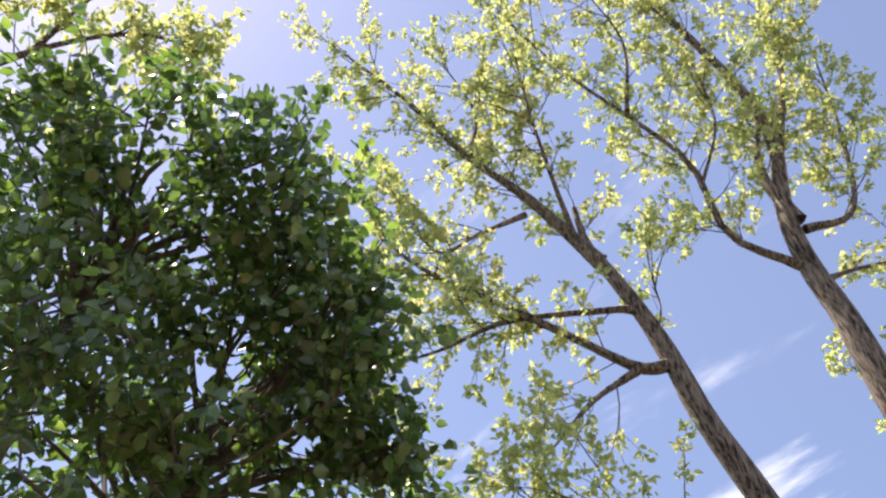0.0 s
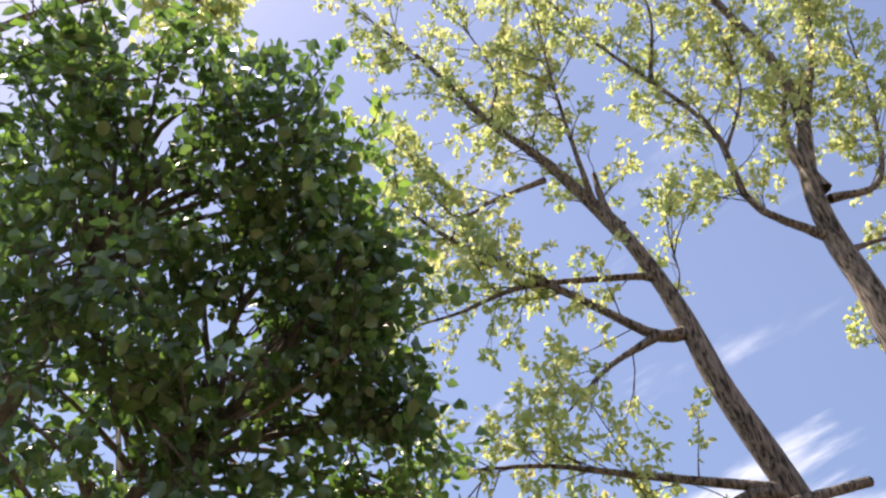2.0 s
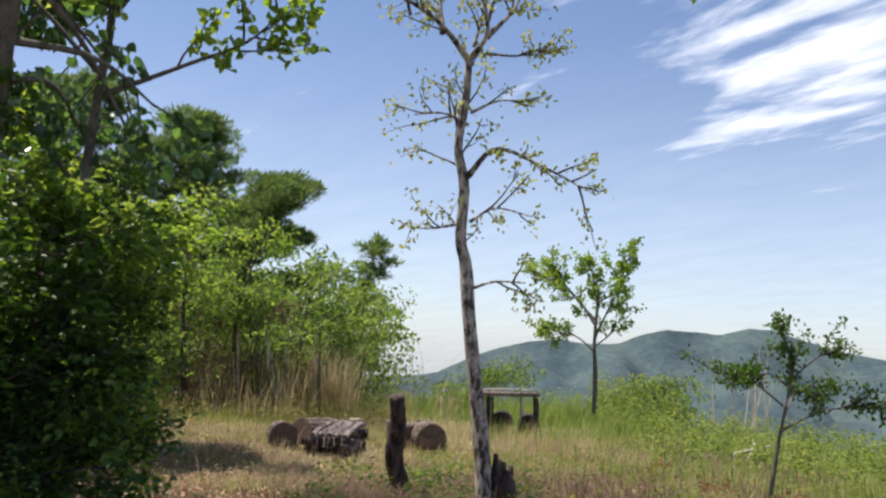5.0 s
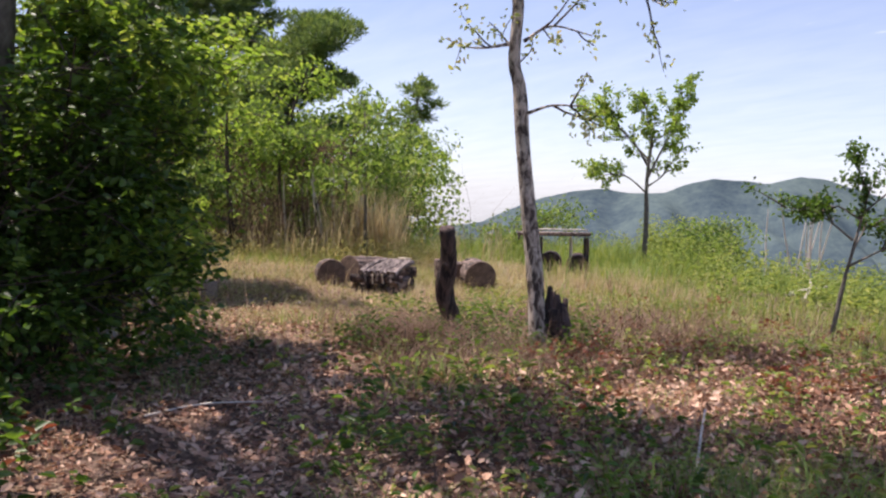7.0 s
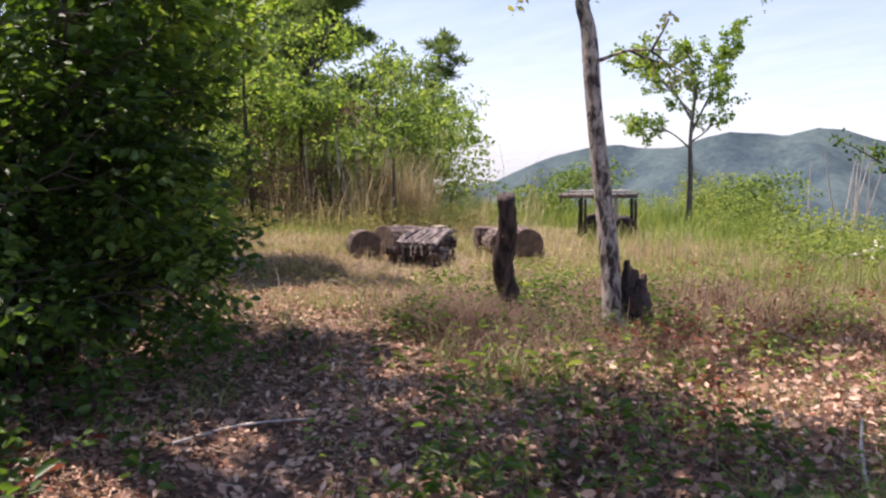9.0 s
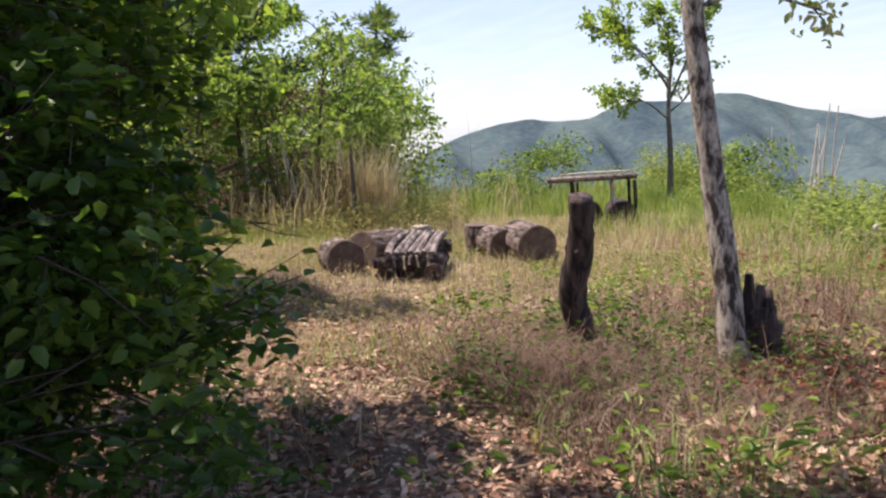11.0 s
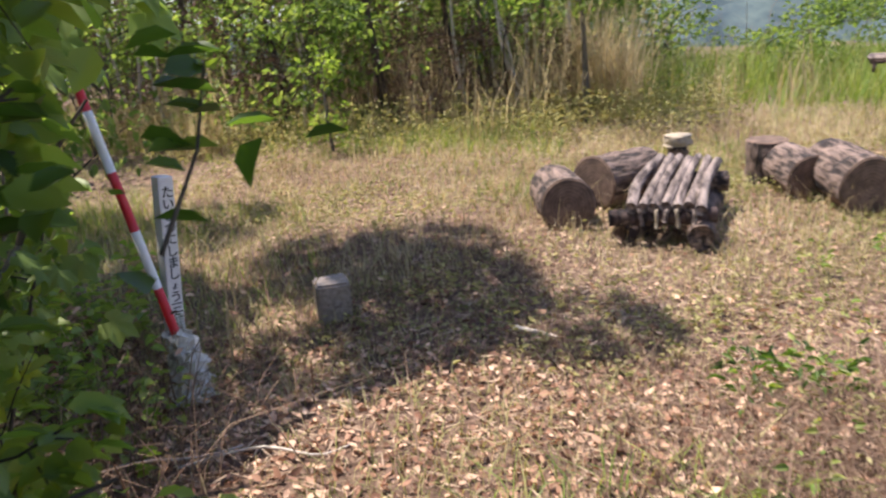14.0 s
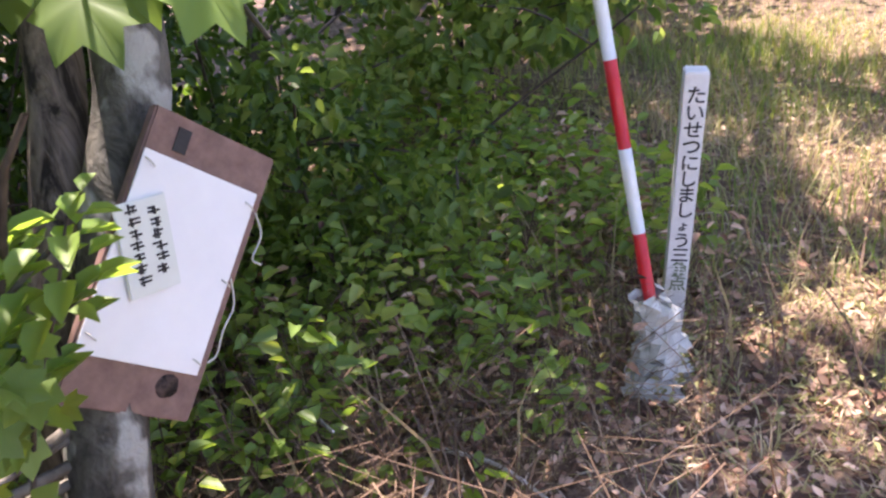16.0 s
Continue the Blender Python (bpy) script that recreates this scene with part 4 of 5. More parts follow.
# saplings that stand out against the mountain
broadleaf("maple_sapling", (2.06, 14.45, float(height(2.06, 14.45))),
    [([(2.06, 14.45, -0.1), (2.06, 14.45, 1.0), (2.04, 14.45, 1.7), (2.1, 14.45, 2.5)], 0.05, 0.015)],
    [([(2.05, 14.45, 1.75), (2.3, 14.45, 2.3), (2.66, 14.4, 3.05)], 0.02, 0.005), ([(2.06, 14.45, 1.9), (1.7, 14.5, 2.4), (1.05, 14.4, 2.75)], 0.02, 0.005), ([(2.1, 14.45, 2.2), (2.0, 14.4, 2.6), (1.95, 14.5, 2.9)], 0.015, 0.005), ([(2.05, 14.45, 1.5), (1.7, 14.4, 1.75), (1.3, 14.4, 1.75)], 0.014, 0.005), ([(2.05, 14.45, 1.6), (2.3, 14.5, 1.8), (2.35, 14.5, 2.0)], 0.012, 0.005), ([(2.06, 14.45, 2.0), (1.6, 14.6, 2.5), (1.5, 14.6, 2.75)], 0.012, 0.005), ([(2.1, 14.45, 2.3), (2.4, 14.5, 2.5), (2.45, 14.5, 2.8)], 0.012, 0.005)],
    GREEN_LIGHT, BARK_SMOOTH, "light green maple sapling at the hill's brow", (11, 0.40), (9, 0.2), 24, (0.035, 0.06), 0.8, 0.05, 91, "", 0.3)
broadleaf("spreading_sapling", (2.5, 7.87, float(height(2.5, 7.87))),
    [([(2.46, 7.87, 0.20), (2.55, 7.87, 0.80), (2.6, 7.87, 1.06), (2.7, 7.87, 1.56)], 0.02, 0.007)],
    [([(2.58, 7.87, 0.96), (2.9, 7.8, 1.14), (3.3, 7.8, 1.18)], 0.009, 0.003), ([(2.6, 7.87, 1.16), (2.35, 7.9, 1.34), (2.05, 7.95, 1.40)], 0.009, 0.003), ([(2.65, 7.87, 1.36), (2.85, 7.8, 1.56), (3.0, 7.8, 1.62)], 0.008, 0.003), ([(2.65, 7.87, 1.31), (2.45, 7.8, 1.41), (2.25, 7.7, 1.36)], 0.007, 0.003), ([(2.7, 7.87, 1.51), (2.6, 7.87, 1.71), (2.53, 7.87, 1.82)], 0.006, 0.002), ([(2.6, 7.87, 1.06), (2.8, 8.1, 1.26), (3.1, 8.2, 1.31)], 0.007, 0.003)],
    GREEN_BUSH, BARK_SMOOTH, "small sapling with flat dark green sprays", (16, 0.2), (9, 0.11), 22, (0.025, 0.045), 0.6, 0.05, 92, "", 0.3, 0.05, 0.6)

# tree that carries the notice
notice_tree = broadleaf("notice_tree", (-2.5, 6.18, float(height(-2.5, 6.18))),
    [([(-2.42, 6.1, 0.3), (-2.47, 6.2, 0.9), (-2.6, 6.34, 1.26), (-2.68, 6.43, 1.55), (-2.75, 6.4, 2.2), (-2.9, 6.3, 3.0)], 0.068, 0.045)],
    [([(-2.7, 6.43, 1.65), (-2.5, 6.4, 1.75), (-2.3, 6.45, 1.72)], 0.012, 0.004), ([(-2.72, 6.42, 1.85), (-2.5, 6.55, 1.95), (-2.25, 6.65, 1.85)], 0.012, 0.004), ([(-2.8, 6.3, 2.5), (-3.0, 6.6, 2.9), (-3.1, 6.9, 3.2)], 0.015, 0.005), ([(-2.8, 6.3, 2.4), (-2.5, 6.0, 2.7), (-2.2, 5.9, 2.8)], 0.014, 0.005), ([(-2.46, 6.12, 0.9), (-2.3, 6.08, 1.15), (-2.2, 6.2, 1.34), (-2.19, 6.3, 1.42)], 0.006, 0.003)],
    GREEN_LIGHT, BARK_LICHEN, "lichen spotted small maple carrying a notice board", (4, 0.28), (3, 0.14), 7, (0.05, 0.085), 0.75, 0.2, 93, "", 0.5, 0.0, 0.7, lambda c: near_path(c, 0.55) | (c[:, 0] > -2.38) | ((c[:, 2] < 1.52) & (c[:, 1] > 6.36)))


def maple_leaf(at, way, up, size, curl):
    """One five-pointed leaf, its blade spread from the stalk's end, the lobes sagging."""
    way = unit(np.array([way], float))[0]
    side = unit(np.array([np.cross(way, up)]))[0]
    nor = np.cross(side, way)
    edge = [(180, 0.08), (152, 0.46), (130, 0.50), (106, 0.74), (94, 0.66), (78, 0.60), (62, 0.76), (52, 0.92), (40, 0.78), (25, 0.66), (10, 0.84), (0, 1.0)]
    edge = edge + [(-a, r) for a, r in edge[-2:0:-1]]
    ring = [at + size * r * (way * math.cos(radians(a)) + side * math.sin(radians(a)) - nor * curl * r * r) for a, r in edge]
    v = np.array([at + nor * size * 0.04] + ring)
    f = np.array([(0, k + 1, (k + 1) % len(ring) + 1) for k in range(len(ring))])
    return v, f


def maple_sprays():
    """The notice tree's lower sprays of large thin leaves, beside and above the board."""
    g = np.random.default_rng(131)
    left = np.array([-0.44, -0.90, 0.0])
    out = np.array([0.9, -0.2, 0.0])
    for p in ([(-2.69, 6.43, 1.62), (-2.4, 6.42, 1.76), (-2.2, 6.40, 1.74)], [(-2.4, 6.42, 1.76), (-2.3, 6.25, 1.78), (-2.2, 6.15, 1.74)], [(-2.46, 6.14, 0.85), (-2.3, 6.05, 1.1), (-2.12, 6.1, 1.38), (-2.10, 6.12, 1.5)], [(-2.3, 6.05, 1.1), (-2.2, 5.95, 1.3), (-2.18, 5.9, 1.45)]):
        part("twig", tube(p, 0.006, 0.002, 6, 12), BARK_SMOOTH, notice_tree)
    for k in range(26):
        u = g.uniform(-0.28, 0.26)
        c = np.array([-2.22, 6.36, 0.0]) + left * u + out * g.uniform(-0.18, 0.03) + [0, 0, 1.635 + g.uniform(-0.01, 0.14)]
        way = out * g.uniform(0.1, 0.9) + left * g.normal(0, 0.5) + [0, 0, -g.uniform(0.3, 0.9)]
        part("leaf", maple_leaf(c, way, np.array([0.5, 0.0, 0.8]) + g.normal(0, 0.2, 3), g.uniform(0.05, 0.08), g.uniform(0.2, 0.6)), GREEN_WOOD if k % 4 else GREEN_LIGHT, notice_tree)
    for k in range(84):
        u = g.uniform(0.0, 0.34)
        z = g.uniform(1.14, 1.50)
        c = np.array([-2.07, 6.235, 0.0]) + left * u + out * g.uniform(-0.22, 0.05) + [0, 0, z]
        way = out * g.uniform(0.0, 0.8) + left * g.normal(-0.1, 0.6) + [0, 0, -g.uniform(-0.1, 0.7)]
        part("leaf", maple_leaf(c, way, np.array([0.5, 0.1, 0.8]) + g.normal(0, 0.45, 3), g.uniform(0.024, 0.052), g.uniform(0.05, 0.6)), GREEN_WOOD if k % 3 else GREEN_LIGHT, notice_tree)


maple_sprays()


part("stem", tube([(-2.50, 6.06, 0.35), (-2.53, 6.12, 0.85), (-2.66, 6.26, 1.3), (-2.77, 6.33, 1.65), (-2.9, 6.25, 2.5)], 0.055, 0.035, 12, 24, 0.06, 0.2, 12), BARK_OAK, notice_tree, "darker second stem")


def maple_boughs():
    """The notice tree's long side boughs, spread flat over the path's edge."""
    g = np.random.default_rng(137)
    high = [(-1.85, 6.0, 2.0), (-1.75, 5.6, 1.95), (-1.8, 5.3, 2.05), (-2.0, 5.0, 2.2), (-1.62, 6.1, 2.1), (-1.95, 5.5, 1.5), (-2.2, 5.2, 1.75), (-2.3, 5.7, 2.4), (-1.85, 6.3, 2.35), (-1.9, 5.85, 1.7), (-1.6, 5.85, 2.0), (-2.1, 5.0, 1.9), (-2.4, 5.3, 2.2)]
    low = [(-1.6, 5.35, 1.12), (-1.65, 5.1, 1.2), (-1.88, 5.6, 0.85), (-1.75, 5.3, 1.3), (-1.92, 5.95, 0.85), (-1.9, 5.4, 1.0), (-1.8, 5.1, 1.0)]
    for tips, root, mat, per, size in ((high, (-2.73, 6.41, 1.95), GREEN_LIGHT, 9, (0.04, 0.075)), (low, (-2.47, 6.18, 0.8), GREEN_LIGHT, 13, (0.035, 0.062))):
        boughs = []
        for e in tips:
            f = np.array(root) + [0, 0, g.uniform(-0.15, 0.4)]
            boughs.append(np.array([f, f + (np.array(e) - f) * 0.5 + [0, 0, 0.10], e]))
        for q in boughs:
            part("bough", tube(q, 0.009, 0.003, 6, 9, 0.04), BARK_SMOOTH, notice_tree)
        one = [q for q in sprout(boughs, 18, 0.28, g, 0.35, 0.9, 0.0) if not near_path(q, 0.5).any()]
        two = [q for q in sprout(one, 8, 0.13, g, 0.2, 0.9, 0.0, 3) if not near_path(q, 0.5).any()]
        part("brushwood", join([tube(q, 0.003, 0.0015, 4, 4) for q in one] + [tube(q, 0.002, 0.001, 3, 3) for q in two]), TWIG, notice_tree, kind="stuff")
        c, w = leaf_points(one + two, per, g, 0.2, 0.02)
        keep = ~near_path(c, 0.46)
        c, w = c[keep], w[keep]
        n = len(c)
        way = unit(w * [1, 1, 0.3]) * 0.8 + rand_dir(n, -0.4, 0.2, g)
        part("foliage", leaves(c, way, rand_dir(n, 0.6, 1, g), g.uniform(*size, n), 0.7, 0.2, 0.1), mat, notice_tree, kind="stuff")


maple_boughs()


# ---- things in the clearing ----
def at_ground(x, y, up=0.0):
    return (x, y, float(height(x, y)) + up)


def leaning_post():
    ob = thing("dead_post", at_ground(-0.37, 6.7), "dark weathered dead trunk standing as a crooked post", "post")
    p = [(-0.345, 6.94, 0.36), (-0.37, 6.91, 0.54), (-0.425, 6.83, 0.74), (-0.395, 6.76, 0.92), (-0.40, 6.70, 1.06), (-0.405, 6.655, 1.18)]
    part("post", tube(p, 0.072, 0.050, 16, 34, 0.07, 0.25, 2, True), DEADWOOD, ob)
    part("knot", tube([(-0.41, 6.74, 0.93), (-0.415, 6.685, 0.945)], 0.026, 0.014, 8, 5, 0.1, 0, 4, True), DEADWOOD, ob)


leaning_post()


def broken_stump():
    ob = thing("broken_stump", at_ground(0.36, 6.62), "jagged dark stump beside the pale tree", "stump")
    part("stump", tube([(0.325, 6.60, 0.34), (0.325, 6.60, 0.52), (0.315, 6.60, 0.70)], 0.092, 0.078, 14, 14, 0.13, 0.3, 9, True), DEADWOOD, ob)
    for k, (x, y, h) in enumerate(((0.265, 6.57, 0.84), (0.365, 6.63, 0.76), (0.34, 6.55, 0.74), (0.29, 6.63, 0.80), (0.315, 6.58, 0.79))):
        part("splinter", tube([(x, y, 0.60), (x + 0.005, y, h)], 0.045, 0.015, 6, 5, 0.1, 0, k, True), DEADWOOD, ob)


broken_stump()


def log(name, a, b, r, label, seed, bark=LOG_BARK, end=LOG_END, group="logs round the clearing"):
    """A sawn log from a to b: bark mantle and two end faces, in its own frame along y."""
    a, b = Vector(a), Vector(b)
    d = b - a
    ob = new(name)
    ob.matrix_world = Matrix.Translation(a) @ d.to_track_quat("Y", "Z").to_matrix().to_4x4()
    ORIGIN[ob] = Vector((0, 0, 0))
    tagged(ob, label, "log", group)
    L = d.length
    v, f = tube([(0, 0, 0), (0, L / 2, 0), (0, L, 0)], r, r * 0.97, 26, 14, 0.025, 0, seed)
    part("bark", (v, f), bark, ob)
    for k, (row, name2) in enumerate(((0, "end_face"), (13, "end_face"))):
        ring = v[row * 26:(row + 1) * 26]
        c = ring.mean(0)
        out = np.array([0, -0.006 if k == 0 else 0.006, 0])
        rings = [c + (ring - c) * s + out * (s < 0.99) for s in (1.0, 0.93, 0.6, 0.3)]
        vv = np.vstack(rings + [c + out])
        ff = [[i * 26 + j, i * 26 + (j + 1) % 26, (i + 1) * 26 + (j + 1) % 26, (i + 1) * 26 + j] for i in range(3) for j in range(26)]
        ff += [[104, 78 + j, 78 + (j + 1) % 26, 78 + (j + 2) % 26] for j in range(0, 26, 2)]
        part(name2, (vv, np.array(ff)), end, ob, "weathered brown end grain", smooth=False)
    return ob


def lying(x, y, r):
    return (x, y, float(height(x, y)) + r - 0.015)


log("log", lying(-1.70, 9.2, 0.135), lying(-1.84, 9.66, 0.135), 0.138, "short brown log lying with its sawn end outward", 1)
log("log", lying(-1.62, 9.66, 0.155), lying(-1.36, 10.02, 0.15), 0.155, "thick barked log lying in dry grass", 2)
log("log", lying(-0.28, 9.5, 0.15), lying(-0.40, 10.0, 0.15), 0.152, "thick log with ringed sawn end outward", 3)
log("log", lying(-0.50, 9.8, 0.13), lying(-0.60, 10.15, 0.13), 0.13, "brown log beside the ringed one", 4)
log("log_block", (-0.69, 10.25, float(height(-0.69, 10.25)) - 0.03), (-0.69, 10.25, float(height(-0.69, 10.25)) + 0.24), 0.12, "upright short log block for a seat", 5)
log("log", lying(0.50, 11.75, 0.14), lying(0.52, 12.1, 0.14), 0.14, "dark log stored under the plank table", 6, DEADWOOD, DEADWOOD, "logs under the table")
log("log", lying(0.84, 11.68, 0.14), lying(0.86, 12.05, 0.14), 0.145, "dark log stored under the plank table", 7, DEADWOOD, DEADWOOD, "logs under the table")


def stool():
    x, y = -1.19, 10.6
    ob = thing("log_stool", at_ground(x, y), "log stool with a pale sawn slab seat", "stool")
    z = float(height(x, y))
    part("post", tube([(x, y, z - 0.05), (x, y, z + 0.19)], 0.065, 0.06, 14, 6, 0.04, 0, 3, True), LOG_BARK, ob)
    part("seat", tube([(x, y, z + 0.188), (x, y, z + 0.2), (x, y, z + 0.24), (x, y, z + 0.25)], 0.088, 0.085, 18, 6, 0.05, 0, 6, True), SLAB, ob, "pale weathered slab")


stool()


def pole_bench():
    """A low bench: weathered poles laid side by side across two cross logs."""
    z = float(height(-1.2, 9.4))
    ob = thing("pole_bench", (-1.2, 9.4, z), "low bench of silver grey poles on cross logs", "bench")
    part("cross_log", tube([(-1.49, 9.03, z + 0.125), (-1.2, 9.07, z + 0.125), (-1.00, 9.10, z + 0.125)], 0.040, 0.036, 12, 10, 0.05, 0, 1, True), DEADWOOD, ob)
    part("cross_log", tube([(-1.38, 9.6, z + 0.15), (-1.1, 9.63, z + 0.15), (-0.93, 9.65, z + 0.15)], 0.058, 0.054, 12, 10, 0.05, 0, 2, True), LOG_BARK, ob)
    part("foot_log", tube([(-1.44, 9.06, z + 0.03), (-1.3, 9.3, z + 0.03), (-1.24, 9.62, z + 0.04)], 0.055, 0.05, 12, 8, 0.05, 0, 3, True), DEADWOOD, ob)
    part("foot_log", tube([(-1.07, 8.96, z + 0.055), (-1.05, 9.3, z + 0.055), (-1.0, 9.62, z + 0.06)], 0.062, 0.06, 14, 8, 0.04, 0, 4, True), LOG_BARK, ob)
    g = np.random.default_rng(14)
    for k in range(7):
        u = k / 6
        x0, x1 = -1.385 + 0.31 * u, -1.27 + 0.29 * u
        r = g.uniform(0.022, 0.031)
        y0, y1 = 9.03 + g.uniform(-0.05, 0.03), 9.74 + g.uniform(-0.06, 0.10)
        za, zb = z + 0.150 + r, z + 0.215 + r
        part("pole", tube([(x0, y0, za), ((x0 + x1) / 2 + g.normal(0, 0.012), (y0 + y1) / 2, (za + zb) / 2 + 0.008), (x1, y1, zb)], r, r * 0.9, 9, 9, 0.05, 0, 30 + k, True), GREY_WOOD, ob)
    for k, (x, low, thick) in enumerate(((-1.335, 0.10, 0.010), (-1.27, 0.085, 0.008), (-1.235, 0.115, 0.011), (-1.17, 0.09, 0.009), (-1.10, 0.105, 0.012))):
        part("peg", tube([(x, 9.005, z + low), (x + 0.012 * (k % 3 - 1), 9.0, z + 0.178)], thick, thick * 0.9, 7, 4, 0.1, 0, k, True), SLAB if k % 2 else GREY_WOOD, ob)


pole_bench()


def box(a, b, bevel=0.004):
    bm = bmesh.new()
    bmesh.ops.create_cube(bm, size=1.0)
    lo, hi = Vector(a), Vector(b)
    for v in bm.verts:
        v.co = Vector((lo[i] + (v.co[i] + 0.5) * (hi[i] - lo[i]) for i in range(3)))
    if bevel:
        bmesh.ops.bevel(bm, geom=bm.edges[:], offset=bevel, segments=2, affect="EDGES")
    return bm


def turned(bm, m):
    bmesh.ops.transform(bm, matrix=m, verts=bm.verts)
    return bm


def plank_table():
    z = float(height(0.5, 11.7))
    ob = thing("plank_table", (0.53, 11.75, z), "weathered plank table on dark pole legs", "table")
    m = Matrix.Translation((0.53, 11.72, 0.955)) @ Matrix.Rotation(radians(-9), 4, "Z") @ Matrix.Rotation(radians(-1.6), 4, "Y")
    for k in range(2):
        y0 = -0.13 + 0.13 * k
        part("board", turned(box((-0.45 + 0.01 * (k % 2), y0 + 0.003, -0.010), (0.45 - 0.012 * (k % 3), y0 + 0.127, 0.010)), m), GREY_WOOD, ob)
    part("rail", turned(box((-0.44, -0.125, -0.036), (0.44, -0.10, -0.010)), m), DEADWOOD, ob)
    part("rail", turned(box((-0.44, 0.10, -0.036), (0.44, 0.122, -0.010)), m), DEADWOOD, ob)
    for x, y, r, w in ((0.32, 11.65, 0.026, DEADWOOD), (0.375, 11.67, 0.016, DEADWOOD), (0.93, 11.56, 0.020, DEADWOOD), (0.34, 11.83, 0.02, DEADWOOD), (0.91, 11.75, 0.02, DEADWOOD), (0.74, 11.76, 0.022, BLEACHED)):
        g0 = float(height(x, y))
        part("leg", tube([(x, y, g0 - 0.05), (x + 0.008, y, g0 + 0.25), (x, y, 0.905 + 0.02 * (x - 0.5))], r, r * 0.9, 9, 8, 0.06, 0, int(x * 90), True), w, ob)
    part("hanging_end", tube([(0.10, 11.62, 0.93), (0.095, 11.6, 0.86)], 0.018, 0.012, 7, 4, 0.1, 0, 2, True), DEADWOOD, ob)
    part("loose_stick", tube([(0.2, 11.68, 0.985), (0.55, 11.7, 1.0), (0.93, 11.62, 1.006)], 0.012, 0.008, 6, 6, 0.1, 0, 2, True), BLEACHED, ob)


plank_table()


def survey_pole():
    a, top = Vector((-2.735, 7.389, 0.46)), Vector((-3.135, 7.389, 2.22))
    d = (top - a).normalized()
    ob = thing("ranging_pole", a, "leaning red and white striped surveying pole", "pole")
    joints = [-0.06, 0.358, 0.56, 0.76, 0.962, 1.163, 1.364, 1.565, 1.766]
    for k, (u0, u1) in enumerate(zip(joints, joints[1:])):
        p0, p1 = a + d * u0, a + d * u1
        part("red_band" if k % 2 == 0 else "white_band", tube([tuple(p0), tuple(p1)], 0.0152, 0.0152, 16, 3, 0, 0, 0, True), RED_PAINT if k % 2 == 0 else WHITE_PAINT, ob)


survey_pole()


def marker_stake():
    """White square stake with a hand-lettered request to look after the triangulation point."""
    face = Vector((0.86, -0.51, 0)).normalized()
    x, y = -2.896, 7.527
    z = float(height(x, y))
    ob = new("marker_stake")
    ob.matrix_world = Matrix.Translation((x, y, z)) @ Matrix.Rotation(math.atan2(face.y, face.x) + math.pi / 2, 4, "Z") @ Matrix.Rotation(radians(5.5), 4, "Y")
    ORIGIN[ob] = Vector((0, 0, 0))
    tagged(ob, "white square wooden stake with black Japanese lettering", "stake")
    top = 1.145 - z
    part("post", box((-0.027, -0.027, -0.15), (0.027, 0.027, top), 0.003), STAKE_PAINT, ob, smooth=False)
    words = "たいせつにしましょう三角点"
    step = 0.0412
    for k, ch in enumerate(words):
        cu = bpy.data.curves.new("letter", "FONT")
        cu.body, cu.size, cu.align_x, cu.align_y, cu.extrude = ch, 0.045 if ch != "ょ" else 0.030, "CENTER", "CENTER", 0.0006
        cu.offset = 0.0006
        cu.materials.append(INK if k < 11 else plain_mat("faded_green_ink", (0.10, 0.14, 0.08), (0.22, 0.26, 0.17), 40, 0.7, 0.05))
        o = new("letter", cu)
        o.parent = ob
        o.matrix_basis = Matrix.Translation((0.002, -0.0282, top - 0.055 - step * k)) @ Matrix.Rotation(radians(90), 4, "X")


marker_stake()


def plastic_wrap():
    g = np.random.default_rng(17)
    ob = thing("plastic_wrapping", (-2.80, 7.45, float(height(-2.8, 7.45))), "crumpled pale plastic film round the pole's foot", "wrapping")
    z = float(height(-2.8, 7.45))
    v, f = tube([(-2.783, 7.390, z + 0.235), (-2.765, 7.395, z + 0.15), (-2.748, 7.395, z + 0.06), (-2.738, 7.390, z - 0.02)], 0.036, 0.082, 22, 18, 0.13, 0, 17)
    v = v + g.normal(0, 0.006, v.shape)
    part("film", (v, f), FILM, ob, smooth=False)
    for k in range(3):
        a = g.uniform(-1.6, 0.4)
        p0 = np.array([-2.77, 7.41, z + 0.07])
        e = p0 + np.array([np.cos(a) * 0.13, np.sin(a) * 0.13, -0.06])
        w = np.array([-np.sin(a), np.cos(a), 0.3]) * 0.03
        rows = np.linspace(0, 1, 6)
        vv = np.vstack([p0 + (e - p0) * u + w * s + g.normal(0, 0.006, 3) for u in rows for s in (-1, 0, 1)])
        ff = np.array([[i * 3 + j, i * 3 + j + 1, i * 3 + j + 4, i * 3 + j + 3] for i in range(5) for j in range(2)])
        part("loose_flap", (vv, ff), FILM, ob, smooth=False)


plastic_wrap()


def marker_stone():
    x, y = -2.50, 8.05
    z = float(height(x, y))
    ob = thing("boundary_stone", (x, y, z), "square granite triangulation stone set in the ground", "stone")
    bm = box((-0.068, -0.068, -0.12), (0.068, 0.068, 0.600 - z), 0.010)
    bmesh.ops.subdivide_edges(bm, edges=bm.edges[:], cuts=3, use_grid_fill=True)
    for v in bm.verts:
        v.co += Vector(noise.noise_vector(v.co * 22)) * 0.004
    part("stone", turned(bm, Matrix.Translation((x, y, z)) @ Matrix.Rotation(radians(30), 4, "Z")), CONCRETE, ob, smooth=False)


marker_stone()


